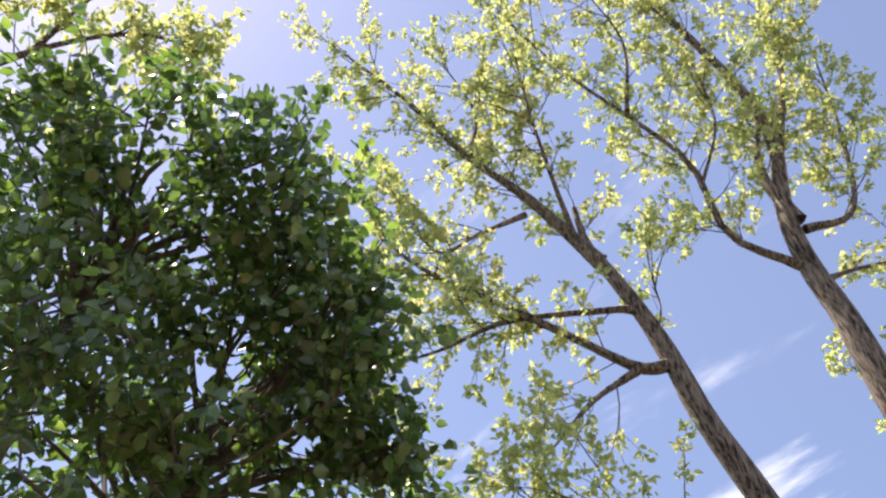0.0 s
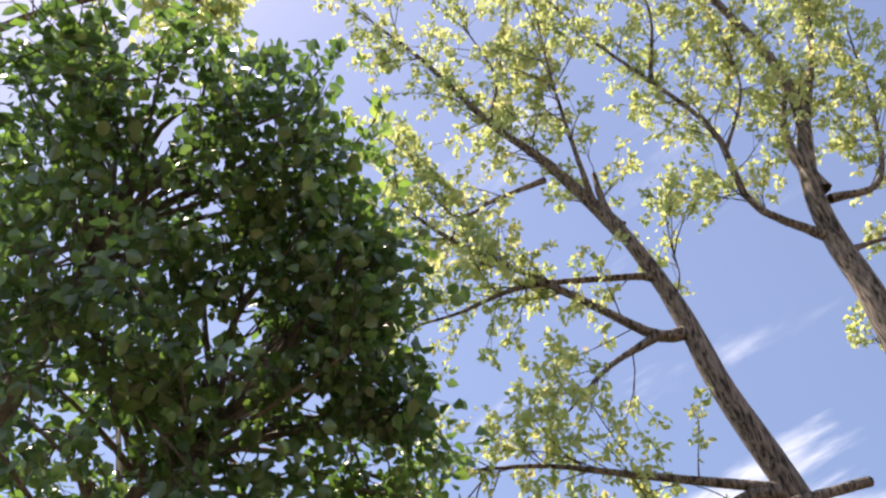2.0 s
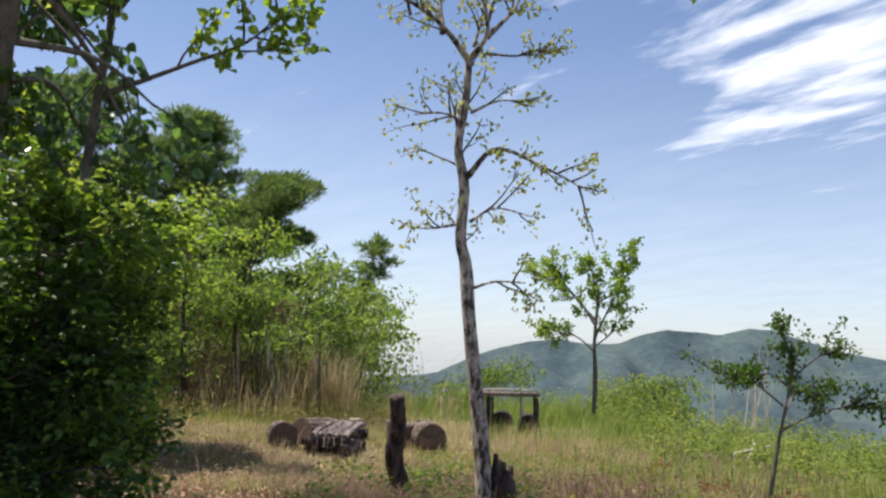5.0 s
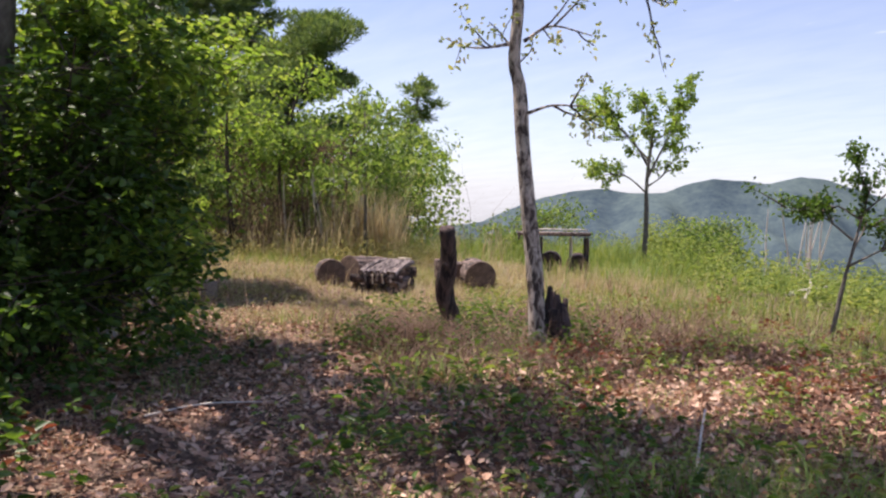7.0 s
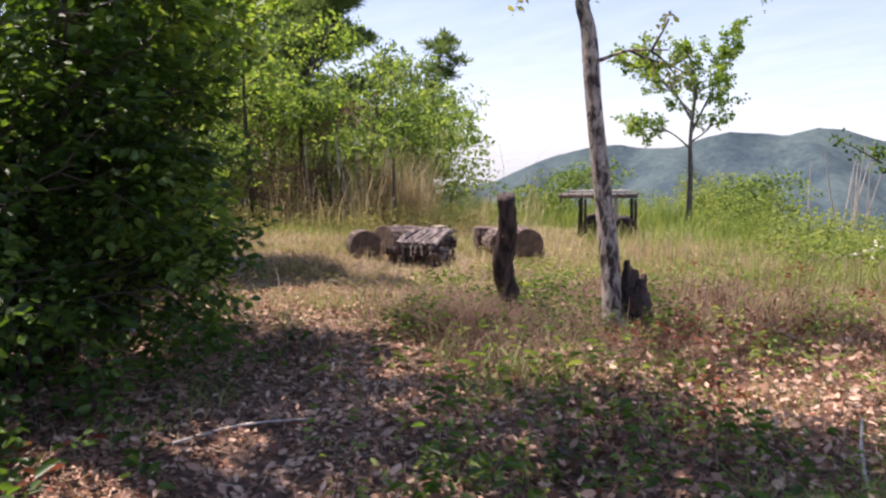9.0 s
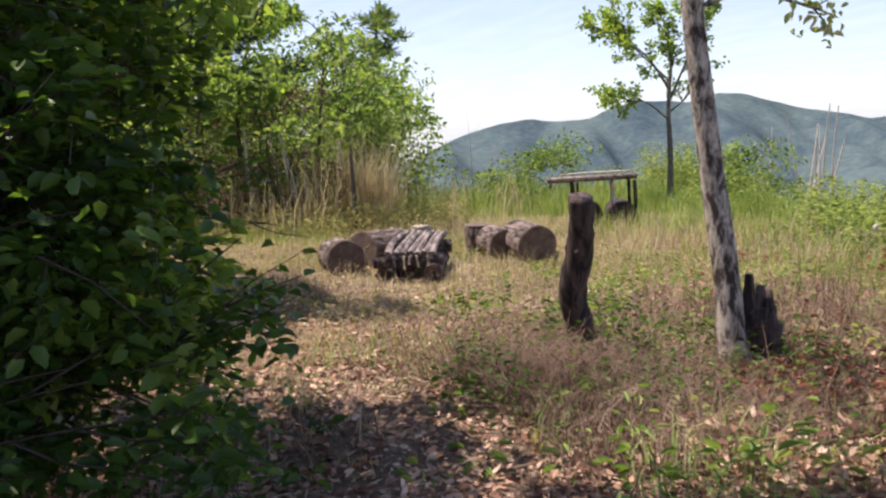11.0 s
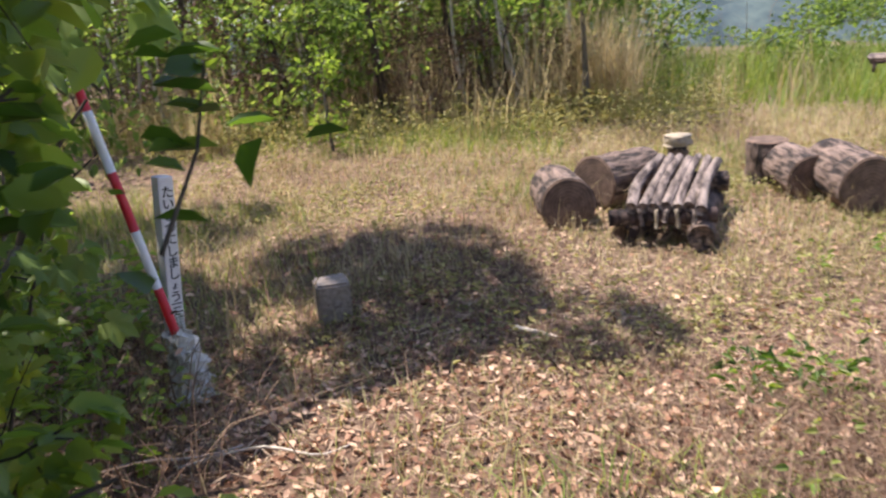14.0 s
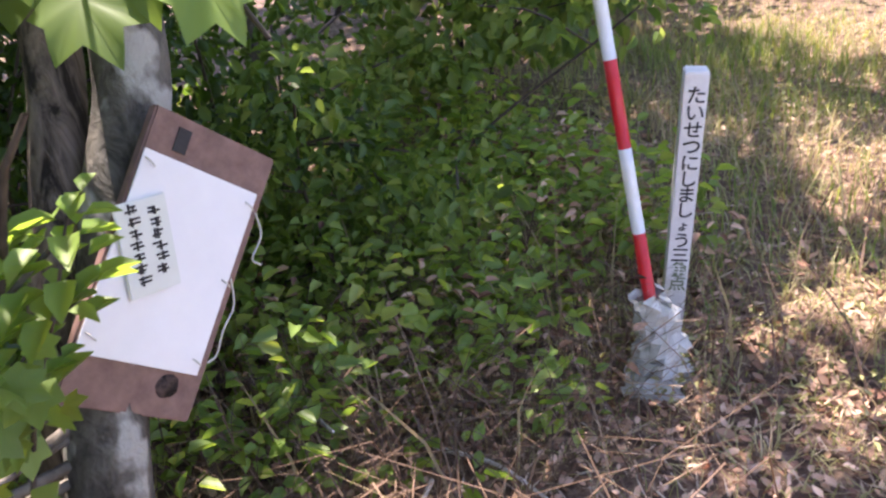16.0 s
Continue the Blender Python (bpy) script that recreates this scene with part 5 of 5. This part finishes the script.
def notice_board():
    """Brown plank tied to the tree, with a white sheet and a small lettered card."""
    u = Vector((-0.066, 0.139, -0.14)).normalized()
    n = u.cross(Vector((-0.095, 0.151, 0.237)).normalized()).normalized()
    v = n.cross(u)
    c = Vector((-2.512, 6.392, 1.205))
    ob = new("notice_board")
    m = Matrix((u, v, n)).transposed().to_4x4()
    m.translation = c
    ob.matrix_world = m
    ORIGIN[ob] = Vector((0, 0, 0))
    tagged(ob, "brown plank notice board with a white sheet, tied askew", "sign")
    bm = box((-0.106, -0.222, -0.028), (0.120, 0.212, -0.008), 0.003)
    part("plank", bm, PLANK, ob, smooth=False)
    part("slot", box((-0.062, 0.160, -0.0075), (-0.040, 0.196, -0.0055), 0.0), INK, ob, smooth=False)
    part("sheet", box((-0.104, -0.1485, -0.006), (0.104, 0.1485, -0.003), 0.001), PAPER, ob, smooth=False)
    on_card = Matrix.Translation((-0.054, 0.018, 0.0)) @ Matrix.Rotation(radians(33), 4, "Z")
    card = part("card", turned(box((-0.041, -0.070, 0.0), (0.041, 0.070, 0.004), 0.0015), on_card), CARD, ob, "small white laminated card", smooth=False)
    g = np.random.default_rng(3)
    for x, y0, count in ((0.018, 0.050, 6), (-0.016, 0.058, 7)):
        for k in range(count):
            y = y0 - 0.0175 * k
            for n_mark in range(4):
                w, h = (g.uniform(0.011, 0.021), 0.0032) if n_mark < 2 else (0.0034, g.uniform(0.010, 0.016))
                dx, dy = g.uniform(-0.004, 0.004), (0.004 - 0.006 * n_mark) if n_mark < 2 else g.uniform(-0.002, 0.002)
                part("mark", turned(box((x + dx - w / 2, y + dy - h / 2, 0.0042), (x + dx + w / 2, y + dy + h / 2, 0.005), 0.0), on_card), INK, card, smooth=False)
    for x, y in ((-0.092, 0.132), (0.094, 0.126), (0.094, -0.128), (-0.090, -0.122), (0.098, 0.0)):
        part("wire_tie", tube([(x - 0.009, y + 0.004, -0.002), (x, y, 0.004), (x + 0.010, y - 0.004, -0.001)], 0.0013, 0.0013, 5, 5), WIRE, ob)
    part("string", tube([(0.105, 0.01, -0.002), (0.126, -0.03, 0.0), (0.118, -0.07, 0.004), (0.124, -0.11, 0.0), (0.112, -0.125, 0.0)], 0.0018, 0.0018, 5, 14), WIRE, ob)
    part("string", tube([(0.11, 0.12, -0.002), (0.135, 0.09, -0.002), (0.13, 0.05, 0.002), (0.15, 0.045, 0.003)], 0.0018, 0.0018, 5, 12), WIRE, ob)
    part("knot_hole", tube([(0.06, -0.172, -0.0085), (0.06, -0.172, -0.006)], 0.019, 0.017, 12, 3, 0.1, 0, 1, True), DEADWOOD, ob)


notice_board()


# ---- litter, grass and undergrowth ----
def scatter(n, x0, x1, y0, y1, g):
    x, y = g.uniform(x0, x1, n), g.uniform(y0, y1, n)
    return x, y


def patchy(x, y, k=1.3, s=0.0):
    return 0.5 + 0.25 * (np.sin(k * x + 1.3 * k * y + s) + np.sin(1.7 * k * y - 0.8 * k * x + 2.1 + s)) + 0.2 * np.sin(3.1 * k * x - 2.3 * k * y + s)


def stuff(name, geo, mat, label, category):
    me = quick_mesh(name, *geo)
    me.materials.append(mat)
    return tagged(new(name, me), label, category, kind="stuff")


def lay_litter():
    g = np.random.default_rng(101)
    out, thatch = [], []
    for n, box4, size in ((52000, (-3.4, 4.2, 2.2, 5.6), (0.014, 0.042)), (20000, (-3.4, 4.2, 5.6, 7.8), (0.013, 0.040)), (11000, (-4.4, 2.6, 6.6, 11.2), (0.012, 0.030)), (6000, (-3.5, 4, -2, 2.2), (0.04, 0.07)), (5000, (-2.6, 4.2, 2.4, 6.4), (0.035, 0.062)), (1500, (-3.2, 1.5, 6.4, 8.4), (0.03, 0.05))):
        x, y = scatter(n, *box4, g)
        z = height(x, y) + g.uniform(0.0, 0.022, n)
        way = rand_dir(n, -0.3, 0.5, g)
        up = rand_dir(n, 0.35, 1.0, g)
        out.append(leaves(np.stack([x, y, z], 1), way, up, g.uniform(*size, n), g.uniform(0.35, 0.6), -0.15, 0.16))
    x, y = scatter(11000, -0.2, 4.4, 2.8, 7.0, g)
    lift = height(x, y) + g.uniform(0.02, 0.075, len(x))
    out.append(leaves(np.stack([x, y, lift], 1), rand_dir(len(x), -0.5, 0.6, g), rand_dir(len(x), 0.1, 1.0, g), g.uniform(0.025, 0.055, len(x)), 0.5, -0.2, 0.2))
    for n, box4 in ((34000, (-4.6, 2.4, 6.2, 12.0)), (14000, (-3, 3, 2.4, 6.6))):
        x, y = scatter(n, *box4, g)
        z = height(x, y) + g.uniform(0.004, 0.03, n)
        thatch.append(leaves(np.stack([x, y, z], 1), rand_dir(n, -0.1, 0.25, g), rand_dir(n, 0.6, 1.0, g), g.uniform(0.025, 0.08, n), 0.07, 0.0, 0.0))
    stuff("straw_thatch", join(thatch), THATCH, "flattened straw coloured dead grass", "dead grass")
    stuff("fallen_leaves", join(out), LITTER, "thick layer of dry pinkish brown fallen leaves", "leaf litter")


lay_litter()


def grow_grass():
    g = np.random.default_rng(102)

    def sward(n, box4, hgt, wid, dens, bend=(0.1, 0.7)):
        x, y = scatter(n, *box4, g)
        keep = g.random(n) < np.clip(dens(x, y), 0, 1)
        x, y = x[keep], y[keep]
        c = np.stack([x, y, height(x, y) - 0.01], 1)
        safe = ~near_path(c + [0, 0, 1], 0.2)
        c = c[safe]
        m = len(c)
        a = g.uniform(0, 6.283, m)
        return blades(c, np.stack([np.cos(a), np.sin(a)], 1), g.uniform(*hgt, m) * (0.6 + 0.8 * np.clip(patchy(c[:, 0], c[:, 1], 0.9, 2), 0, 1)), g.uniform(*wid, m), g.uniform(*bend, m))

    def tufts(n, box4, hgt, per):
        x, y = scatter(n, *box4, g)
        k = np.repeat(np.arange(n), per)
        m = len(k)
        c = np.stack([x[k] + g.normal(0, 0.10, m), y[k] + g.normal(0, 0.10, m), np.zeros(m)], 1)
        c[:, 2] = height(c[:, 0], c[:, 1]) - 0.02
        a = g.uniform(0, 6.283, m)
        return blades(c, np.stack([np.cos(a), np.sin(a)], 1), g.uniform(*hgt, n)[k] * g.uniform(0.55, 1.1, m), g.uniform(0.005, 0.011, m), g.uniform(0.03, 0.6, m))

    meadow = [sward(60000, (0.3, 9.0, 7.4, 19.0), (0.10, 0.27), (0.005, 0.011), lambda x, y: (0.15 + 0.75 * np.clip((x + 0.55 * (y - 8) - 1.2) / 4.0, 0, 1)) * np.clip(0.35 + patchy(x, y, 1.3), 0, 1)),
              sward(13000, (-2.5, 3, 12.2, 18.0), (0.15, 0.45), (0.006, 0.013), lambda x, y: np.clip((y - 12.0) / 1.5, 0, 1) * 0.9),
              sward(13000, (0.3, 4.8, 4.0, 9.0), (0.05, 0.17), (0.003, 0.008), lambda x, y: np.clip((x - 0.3) / 1.5, 0, 1) * np.clip((y - 4.0) / 1.5, 0, 1) * (0.08 + 0.35 * (patchy(x, y, 1.1) > 0.58))),
              sward(9000, (-5.0, -2.3, 5.9, 9.6), (0.04, 0.16), (0.003, 0.007), lambda x, y: np.clip((-2.5 - x) / 1.2, 0, 1) * (0.15 + 0.6 * (patchy(x, y, 1.9) > 0.6))),
              sward(15000, (-4.8, 1.2, 8.6, 12.4), (0.03, 0.13), (0.003, 0.007), lambda x, y: 0.9 * np.clip(2.2 * (patchy(x, y, 1.4, 4) - 0.40), 0, 1) * np.clip((y - 8.4) / 1.2, 0, 1)),
              sward(9000, (-8.0, -2.0, 10.9, 13.0), (0.05, 0.20), (0.005, 0.011), lambda x, y: 0.8 * patchy(x, y, 1.2)),
              sward(15000, (-1.6, 1.5, 2.6, 7.4), (0.05, 0.17), (0.003, 0.008), lambda x, y: 0.5 * (patchy(x, y, 1.9, 0.6) > 0.66), (0.4, 1.4))]
    meadow.append(sward(5000, (-0.5, 1.3, 2.7, 4.3), (0.06, 0.20), (0.003, 0.008), lambda x, y: 0.6 * (patchy(x, y, 2.2, 0.3) > 0.42), (0.3, 1.3)))
    stuff("meadow_grass", join(meadow), GRASS, "yellow green meadow grass in uneven tufts", "grass")
    turf = [sward(110000, (-6.0, 2.6, 6.6, 12.8), (0.02, 0.10), (0.003, 0.006), lambda x, y: np.clip(0.2 + 0.7 * patchy(x, y, 1.3, 5) + 0.2 * patchy(x, y, 4.1, 2), 0, 1) * np.clip((y - 6.8 + 0.8 * patchy(x, y, 2.0)) / 1.4, 0, 1), (0.3, 1.2)),
            sward(12000, (-5.0, -1.4, 6.2, 8.4), (0.02, 0.07), (0.003, 0.005), lambda x, y: 0.5 * patchy(x, y, 2.3, 1), (0.2, 1.0))]
    stuff("clearing_turf", join(turf), KHAKI, "short khaki turf of half dead grass", "grass")
    dry = [sward(40000, (-4.6, 2.2, 6.8, 12.4), (0.025, 0.12), (0.003, 0.006), lambda x, y: 0.6 * patchy(x, y, 1.5, 1)),
           sward(9000, (0.3, 5.5, 6.0, 12.0), (0.05, 0.17), (0.003, 0.007), lambda x, y: 0.55 * patchy(x, y, 1.2, 3) * np.clip((x - 0.3) / 1.2, 0, 1)),
           sward(14000, (-2.6, 2.6, 2.4, 7.4), (0.04, 0.14), (0.003, 0.006), lambda x, y: 0.3 * patchy(x, y, 2.0, 1.4)),
           sward(15000, (-4.2, 2.4, 8.2, 12.3), (0.08, 0.26), (0.003, 0.006), lambda x, y: 0.55 * (patchy(x, y, 1.7, 2.6) > 0.52), (0.1, 0.9)),
           tufts(17, (-2.5, -1.5, 12.4, 13.3), (0.8, 1.5), 40), tufts(7, (-2.6, 0.1, 12.6, 14.2), (0.4, 0.9), 40), tufts(4, (-3.8, -2.4, 12.9, 13.9), (0.5, 1.0), 40), tufts(12, (-6.5, -4.0, 11.2, 12.6), (0.3, 0.6), 60), tufts(12, (0.8, 5.5, 8.5, 12.0), (0.15, 0.34), 40), tufts(11, (-7.5, -2.4, 11.4, 13.6), (0.3, 0.8), 22), tufts(9, (-5.2, -2.6, 12.6, 13.8), (0.7, 1.5), 24), tufts(22, (-3.6, -2.6, 6.2, 7.6), (0.2, 0.5), 5),
           sward(1500, (-7.5, -3.0, 11.4, 14.0), (0.3, 0.9), (0.005, 0.010), lambda x, y: 0.6 * patchy(x, y, 1.6, 0.9), (0.05, 0.4))]
    stuff("dry_grass", join(dry), STRAW, "straw coloured dry grass and tall pampas stalks", "grass")


grow_grass()


def dry_brush():
    """Wiry brown stalks and twigs among the litter, thickest beside the post and the pale tree."""
    g = np.random.default_rng(107)
    out = []
    for n, cx, cy, sx, sy, h in ((1500, 0.1, 6.1, 0.55, 0.35, 0.22), (1300, 0.9, 6.9, 0.5, 0.45, 0.34), (3000, -0.6, 6.3, 0.38, 0.22, 0.32), (2600, -0.55, 7.2, 0.4, 0.3, 0.17), (2000, 0.3, 7.3, 0.5, 0.4, 0.2), (2200, -0.2, 6.5, 0.5, 0.4, 0.24), (900, -1.5, 7.75, 0.25, 0.12, 0.10), (1400, -0.2, 5.9, 0.4, 0.25, 0.2), (900, 1.8, 6.6, 0.8, 0.7, 0.26), (600, 0.4, 4.2, 0.7, 0.5, 0.2), (900, -2.0, 8.5, 0.5, 0.3, 0.12), (800, -2.6, 8.6, 0.6, 0.25, 0.12), (1500, 2.4, 8.2, 0.9, 0.8, 0.22), (1300, 3.2, 9.4, 0.9, 0.8, 0.22), (800, 1.5, 5.4, 0.7, 0.6, 0.18), (700, -3.0, 6.7, 0.35, 0.3, 0.5), (500, -3.1, 7.3, 0.4, 0.3, 0.4), (2200, 1.7, 7.2, 0.9, 0.6, 0.2), (1500, 3.0, 7.0, 0.7, 0.8, 0.2), (800, -3.4, 13.2, 0.9, 0.5, 1.2), (800, -5.2, 12.8, 0.9, 0.5, 1.1), (1600, -5.0, 14.6, 2.4, 0.8, 1.8)):
        x, y = g.normal(cx, sx, n), g.normal(cy, sy, n)
        c = np.stack([x, y, height(x, y) - 0.01], 1)
        c = c[~near_path(c + [0, 0, 0.3], 0.3)]
        m = len(c)
        a = g.uniform(0, 6.283, m)
        out.append(blades(c, np.stack([np.cos(a), np.sin(a)], 1), g.uniform(0.3, 1.1, m) * h, g.uniform(0.002, 0.006, m), g.uniform(0.5, 1.6, m)))
    stuff("dry_brush", join(out), BRUSH, "wiry brown dead stalks among fallen leaves", "dead plants")


dry_brush()


def low_plants():
    """Small leafy plants close to the ground, and reddened ones among the litter."""
    g = np.random.default_rng(103)

    def sprigs(n, box4, dens, tall, per, size, wide, spread=0.03):
        x, y = scatter(n, *box4, g)
        keep = g.random(n) < np.clip(dens(x, y), 0, 1)
        x, y = x[keep], y[keep]
        m = len(x)
        h = g.uniform(*tall, m)
        k = np.repeat(np.arange(m), per)
        d = rand_dir(len(k), -0.2, 0.6, g)
        c = np.stack([x, y, height(x, y)], 1)[k] + np.array([0, 0, 1.0]) * (h[k] * g.uniform(0.3, 1, len(k)))[:, None] + d * spread
        ok = ~near_path(c, 0.3)
        return leaves(c[ok], d[ok], rand_dir(ok.sum(), 0.5, 1, g), g.uniform(*size, ok.sum()), wide)

    green = [sprigs(1250, (-4.4, -2.55, 5.9, 7.8), lambda x, y: 0.6 * np.clip((-2.45 - x) / 0.7, 0.1, 1) * ((x < -3.05) | (y < 7.15)), (0.04, 0.50), 13, (0.03, 0.058), 0.6, 0.05),
             sprigs(700, (-3.6, -1.3, 3.0, 6.0), lambda x, y: 0.4 + 0 * x, (0.05, 0.2), 8, (0.03, 0.06), 0.6),
             sprigs(420, (-1.2, 3.0, 2.6, 7.2), lambda x, y: 1.0 * (patchy(x, y, 1.7, 2.2) > 0.7), (0.04, 0.16), 9, (0.03, 0.07), 0.22, 0.05),
             sprigs(420, (-1.0, 0.6, 6.0, 7.7), lambda x, y: 0.9 * (patchy(x, y, 2.1, 1) > 0.5), (0.05, 0.2), 10, (0.02, 0.045), 0.35, 0.06),
             sprigs(110, (-1.0, 0.1, 5.95, 6.7), lambda x, y: 0.8 * (patchy(x, y, 2.6, 1) > 0.4), (0.05, 0.2), 9, (0.02, 0.042), 0.4, 0.05),
             sprigs(50, (-0.6, 0.9, 3.4, 4.9), lambda x, y: 0.8 + 0 * x, (0.06, 0.24), 9, (0.03, 0.06), 0.4)]
    caught = sprigs(520, (-4.0, -2.75, 6.1, 7.8), lambda x, y: 0.8 * (patchy(x, y, 3.0, 1.5) > 0.5), (0.02, 0.36), 5, (0.025, 0.05), 0.45, 0.07)
    stuff("caught_leaves", caught, LITTER, "brown dead leaves caught among green undergrowth", "dead leaves")
    stuff("undergrowth", green[0], GREEN_LIGHT, "low fresh green plants under the trees", "plants")
    stuff("undergrowth", join(green[1:2] + green[3:]), GREEN_BUSH, "low leafy green undergrowth between dead leaves", "plants")
    lime = [sprigs(2200, (1.8, 9.5, 9.0, 19.5), lambda x, y: 0.75 * (patchy(x, y, 0.8, 1) > 0.42), (0.2, 0.62), 22, (0.03, 0.06), 0.45),
            sprigs(500, (2.6, 4.3, 17.3, 18.9), lambda x, y: 1 + 0 * x, (0.3, 1.1), 18, (0.04, 0.07), 0.45)]
    stuff("slope_shrubs", join(lime), LIME, "bright yellow green low shrubs on the slope", "shrubs")
    weeds = [sprigs(2600, (-0.9, 4.6, 2.8, 9.0), lambda x, y: np.clip(0.15 + 0.9 * (patchy(x, y, 2.3, 0.7) > 0.5), 0, 1) * np.clip((x + 0.9 + 0.4 * (y < 4.5)) / 0.8, 0, 1), (0.04, 0.15), 9, (0.02, 0.042), 0.45, 0.05),
             sprigs(6500, (-4.6, 2.0, 6.1, 11.6), lambda x, y: np.clip(1.6 * (patchy(x, y, 1.8, 4) - 0.36), 0, 0.9), (0.02, 0.09), 7, (0.014, 0.032), 0.45, 0.04),
             sprigs(1700, (-8.0, -0.8, 10.8, 13.0), lambda x, y: 0.9 * np.clip((y - 10.4) / 1.6, 0, 1) * (patchy(x, y, 1.4) > 0.3), (0.08, 0.36), 16, (0.02, 0.04), 0.4, 0.12)]
    stuff("weeds", weeds[2], KHAKI, "low khaki green weeds at the edge of the thicket", "plants")
    stuff("weeds", weeds[1], KHAKI, "low khaki weeds scattered over the clearing", "plants")
    stuff("weeds", join([weeds[0], green[2]]), GRASS, "low yellow green weeds among fallen leaves", "plants")
    thicket = sprigs(1500, (-9.5, -1.9, 13.6, 17.5), lambda x, y: 0.8 * (patchy(x, y, 1.1, 2) > 0.34), (0.5, 1.9), 40, (0.04, 0.08), 0.5, 0.28)
    stuff("thicket", thicket, GREEN_WOOD, "tangled khaki green thicket behind the clearing", "thicket")
    red = [sprigs(130, (-0.4, 1.2, 6.0, 6.5), lambda x, y: 0.8 * (patchy(x, y, 3.1) > 0.4), (0.03, 0.15), 8, (0.025, 0.05), 0.5), sprigs(420, (0.3, 3.2, 3.6, 6.6), lambda x, y: 1.0 * (patchy(x, y, 2.2) > 0.66), (0.03, 0.14), 8, (0.025, 0.05), 0.5), sprigs(260, (0.6, 4.2, 6.2, 9.0), lambda x, y: 1.0 * (patchy(x, y, 1.9, 3) > 0.66), (0.05, 0.2), 9, (0.025, 0.05), 0.5), sprigs(30, (-2.3, -1.5, 3.6, 4.4), lambda x, y: 1 + 0 * x, (0.02, 0.1), 7, (0.03, 0.06), 0.5)]
    stuff("red_undergrowth", join(red), RED_LEAF, "low plants with reddened young leaves", "plants")


low_plants()


def stick(pts, r, label="bare pale fallen stick on the leaf litter", mat=BLEACHED, group="fallen sticks"):
    ob = thing("fallen_stick", pts[0], label, "stick", group)
    part("stick", tube(pts, r, r * 0.5, 6, 12, 0.06, 0, int(abs(pts[0][0]) * 100), True), mat, ob)


def on(x, y, up=0.015):
    return (x, y, float(height(x, y)) + up)


stick([on(0.67, 3.95), on(0.74, 4.35, 0.03), on(0.80, 4.6, 0.06), on(0.84, 4.72, 0.14)], 0.009)
stick([on(-1.40, 4.38), on(-1.22, 4.52, 0.03), on(-1.0, 4.66, 0.02)], 0.006)
stick([on(-1.75, 7.98), on(-1.66, 7.94, 0.02), on(-1.58, 7.92)], 0.012)
stick([on(-2.5, 6.9), on(-2.3, 7.0, 0.03), on(-2.12, 7.0, 0.02), on(-2.05, 7.08)], 0.005)
stick([on(-2.65, 6.75, 0.05), on(-2.5, 6.62, 0.06), on(-2.4, 6.5, 0.03)], 0.006)
stick([on(-3.02, 6.55, 0.10), on(-2.9, 6.57, 0.13), on(-2.78, 6.59, 0.16)], 0.008)
stick([on(-2.80, 6.80), on(-2.64, 6.90, 0.03), on(-2.46, 6.95, 0.02), on(-2.36, 7.02, 0.02)], 0.006)
stick([on(3.3, 11.6), on(3.6, 11.8, 0.12), on(3.9, 11.9, 0.2)], 0.03)
stick([on(3.5, 11.5), on(3.7, 11.9, 0.15), on(3.75, 12.1, 0.25)], 0.025)


def bare_stems():
    g = np.random.default_rng(105)
    for x0, x1, y0, y1, n, h, tag in ((5.2, 6.6, 18.4, 19.6, 9, 1.9, "group of bare bleached dead stems on the slope"), (-3.4, -2.0, 12.9, 13.9, 9, 1.2, "bare pale dead stem in the thicket"), (-6.5, -4.0, 12.0, 13.0, 6, 1.2, "bare pale dead stem in the thicket")):
        for _ in range(n):
            x, y = g.uniform(x0, x1), g.uniform(y0, y1)
            z = float(height(x, y))
            ob = thing("dead_shrub", (x, y, z), tag, "shrub", "dead shrubs")
            e = np.array([x, y, z]) + np.array([g.normal(0, 0.12), g.normal(0, 0.12), 1]) * h * g.uniform(0.7, 1.1)
            part("stem", tube([(x, y, z - 0.05), (np.array([x, y, z]) + e) / 2 + g.normal(0, 0.04, 3), e], 0.024, 0.009, 5, 8), BLEACHED, ob)


bare_stems()
young_tree("seedling", (-3.75, 11.1), 0.75, 0.45, GREEN_LIGHT, "slim green seedling in the dry clearing", 111, 420, (0.03, 0.05), 0.1, 1, 0, BARK_SMOOTH, 0.5, "seedling")


def leafy_shoot():
    """A young shoot of fresh leaves that stands before the notice."""
    g = np.random.default_rng(117)
    ob = thing("leafy_shoot", at_ground(-2.28, 6.08), "fresh green leafy shoot growing before the notice", "plant")
    z = float(height(-2.28, 6.08))
    p = [(-2.28, 6.08, z - 0.03), (-2.27, 6.1, 0.85), (-2.21, 6.2, 1.2), (-2.20, 6.27, 1.34), (-2.195, 6.315, 1.44)]
    part("stem", tube(p, 0.005, 0.0015, 6, 16), TWIG, ob)
    q = smooth_line(p, 40)
    for k in range(64):
        c = q[int(g.uniform(20, 39.9))] + g.normal(0, 0.004, 3)
        a = g.uniform(0, 6.283)
        d = np.array([[np.cos(a), np.sin(a), g.uniform(-0.2, 0.5)]])
        c = c + unit(d)[0] * g.uniform(0.005, 0.06)
        part("leaf", leaves(np.array([c]), d, np.array([[0.0, 0.1, 1.0]]), g.uniform(0.03, 0.058), 0.6), GREEN_LIGHT, ob)


leafy_shoot()
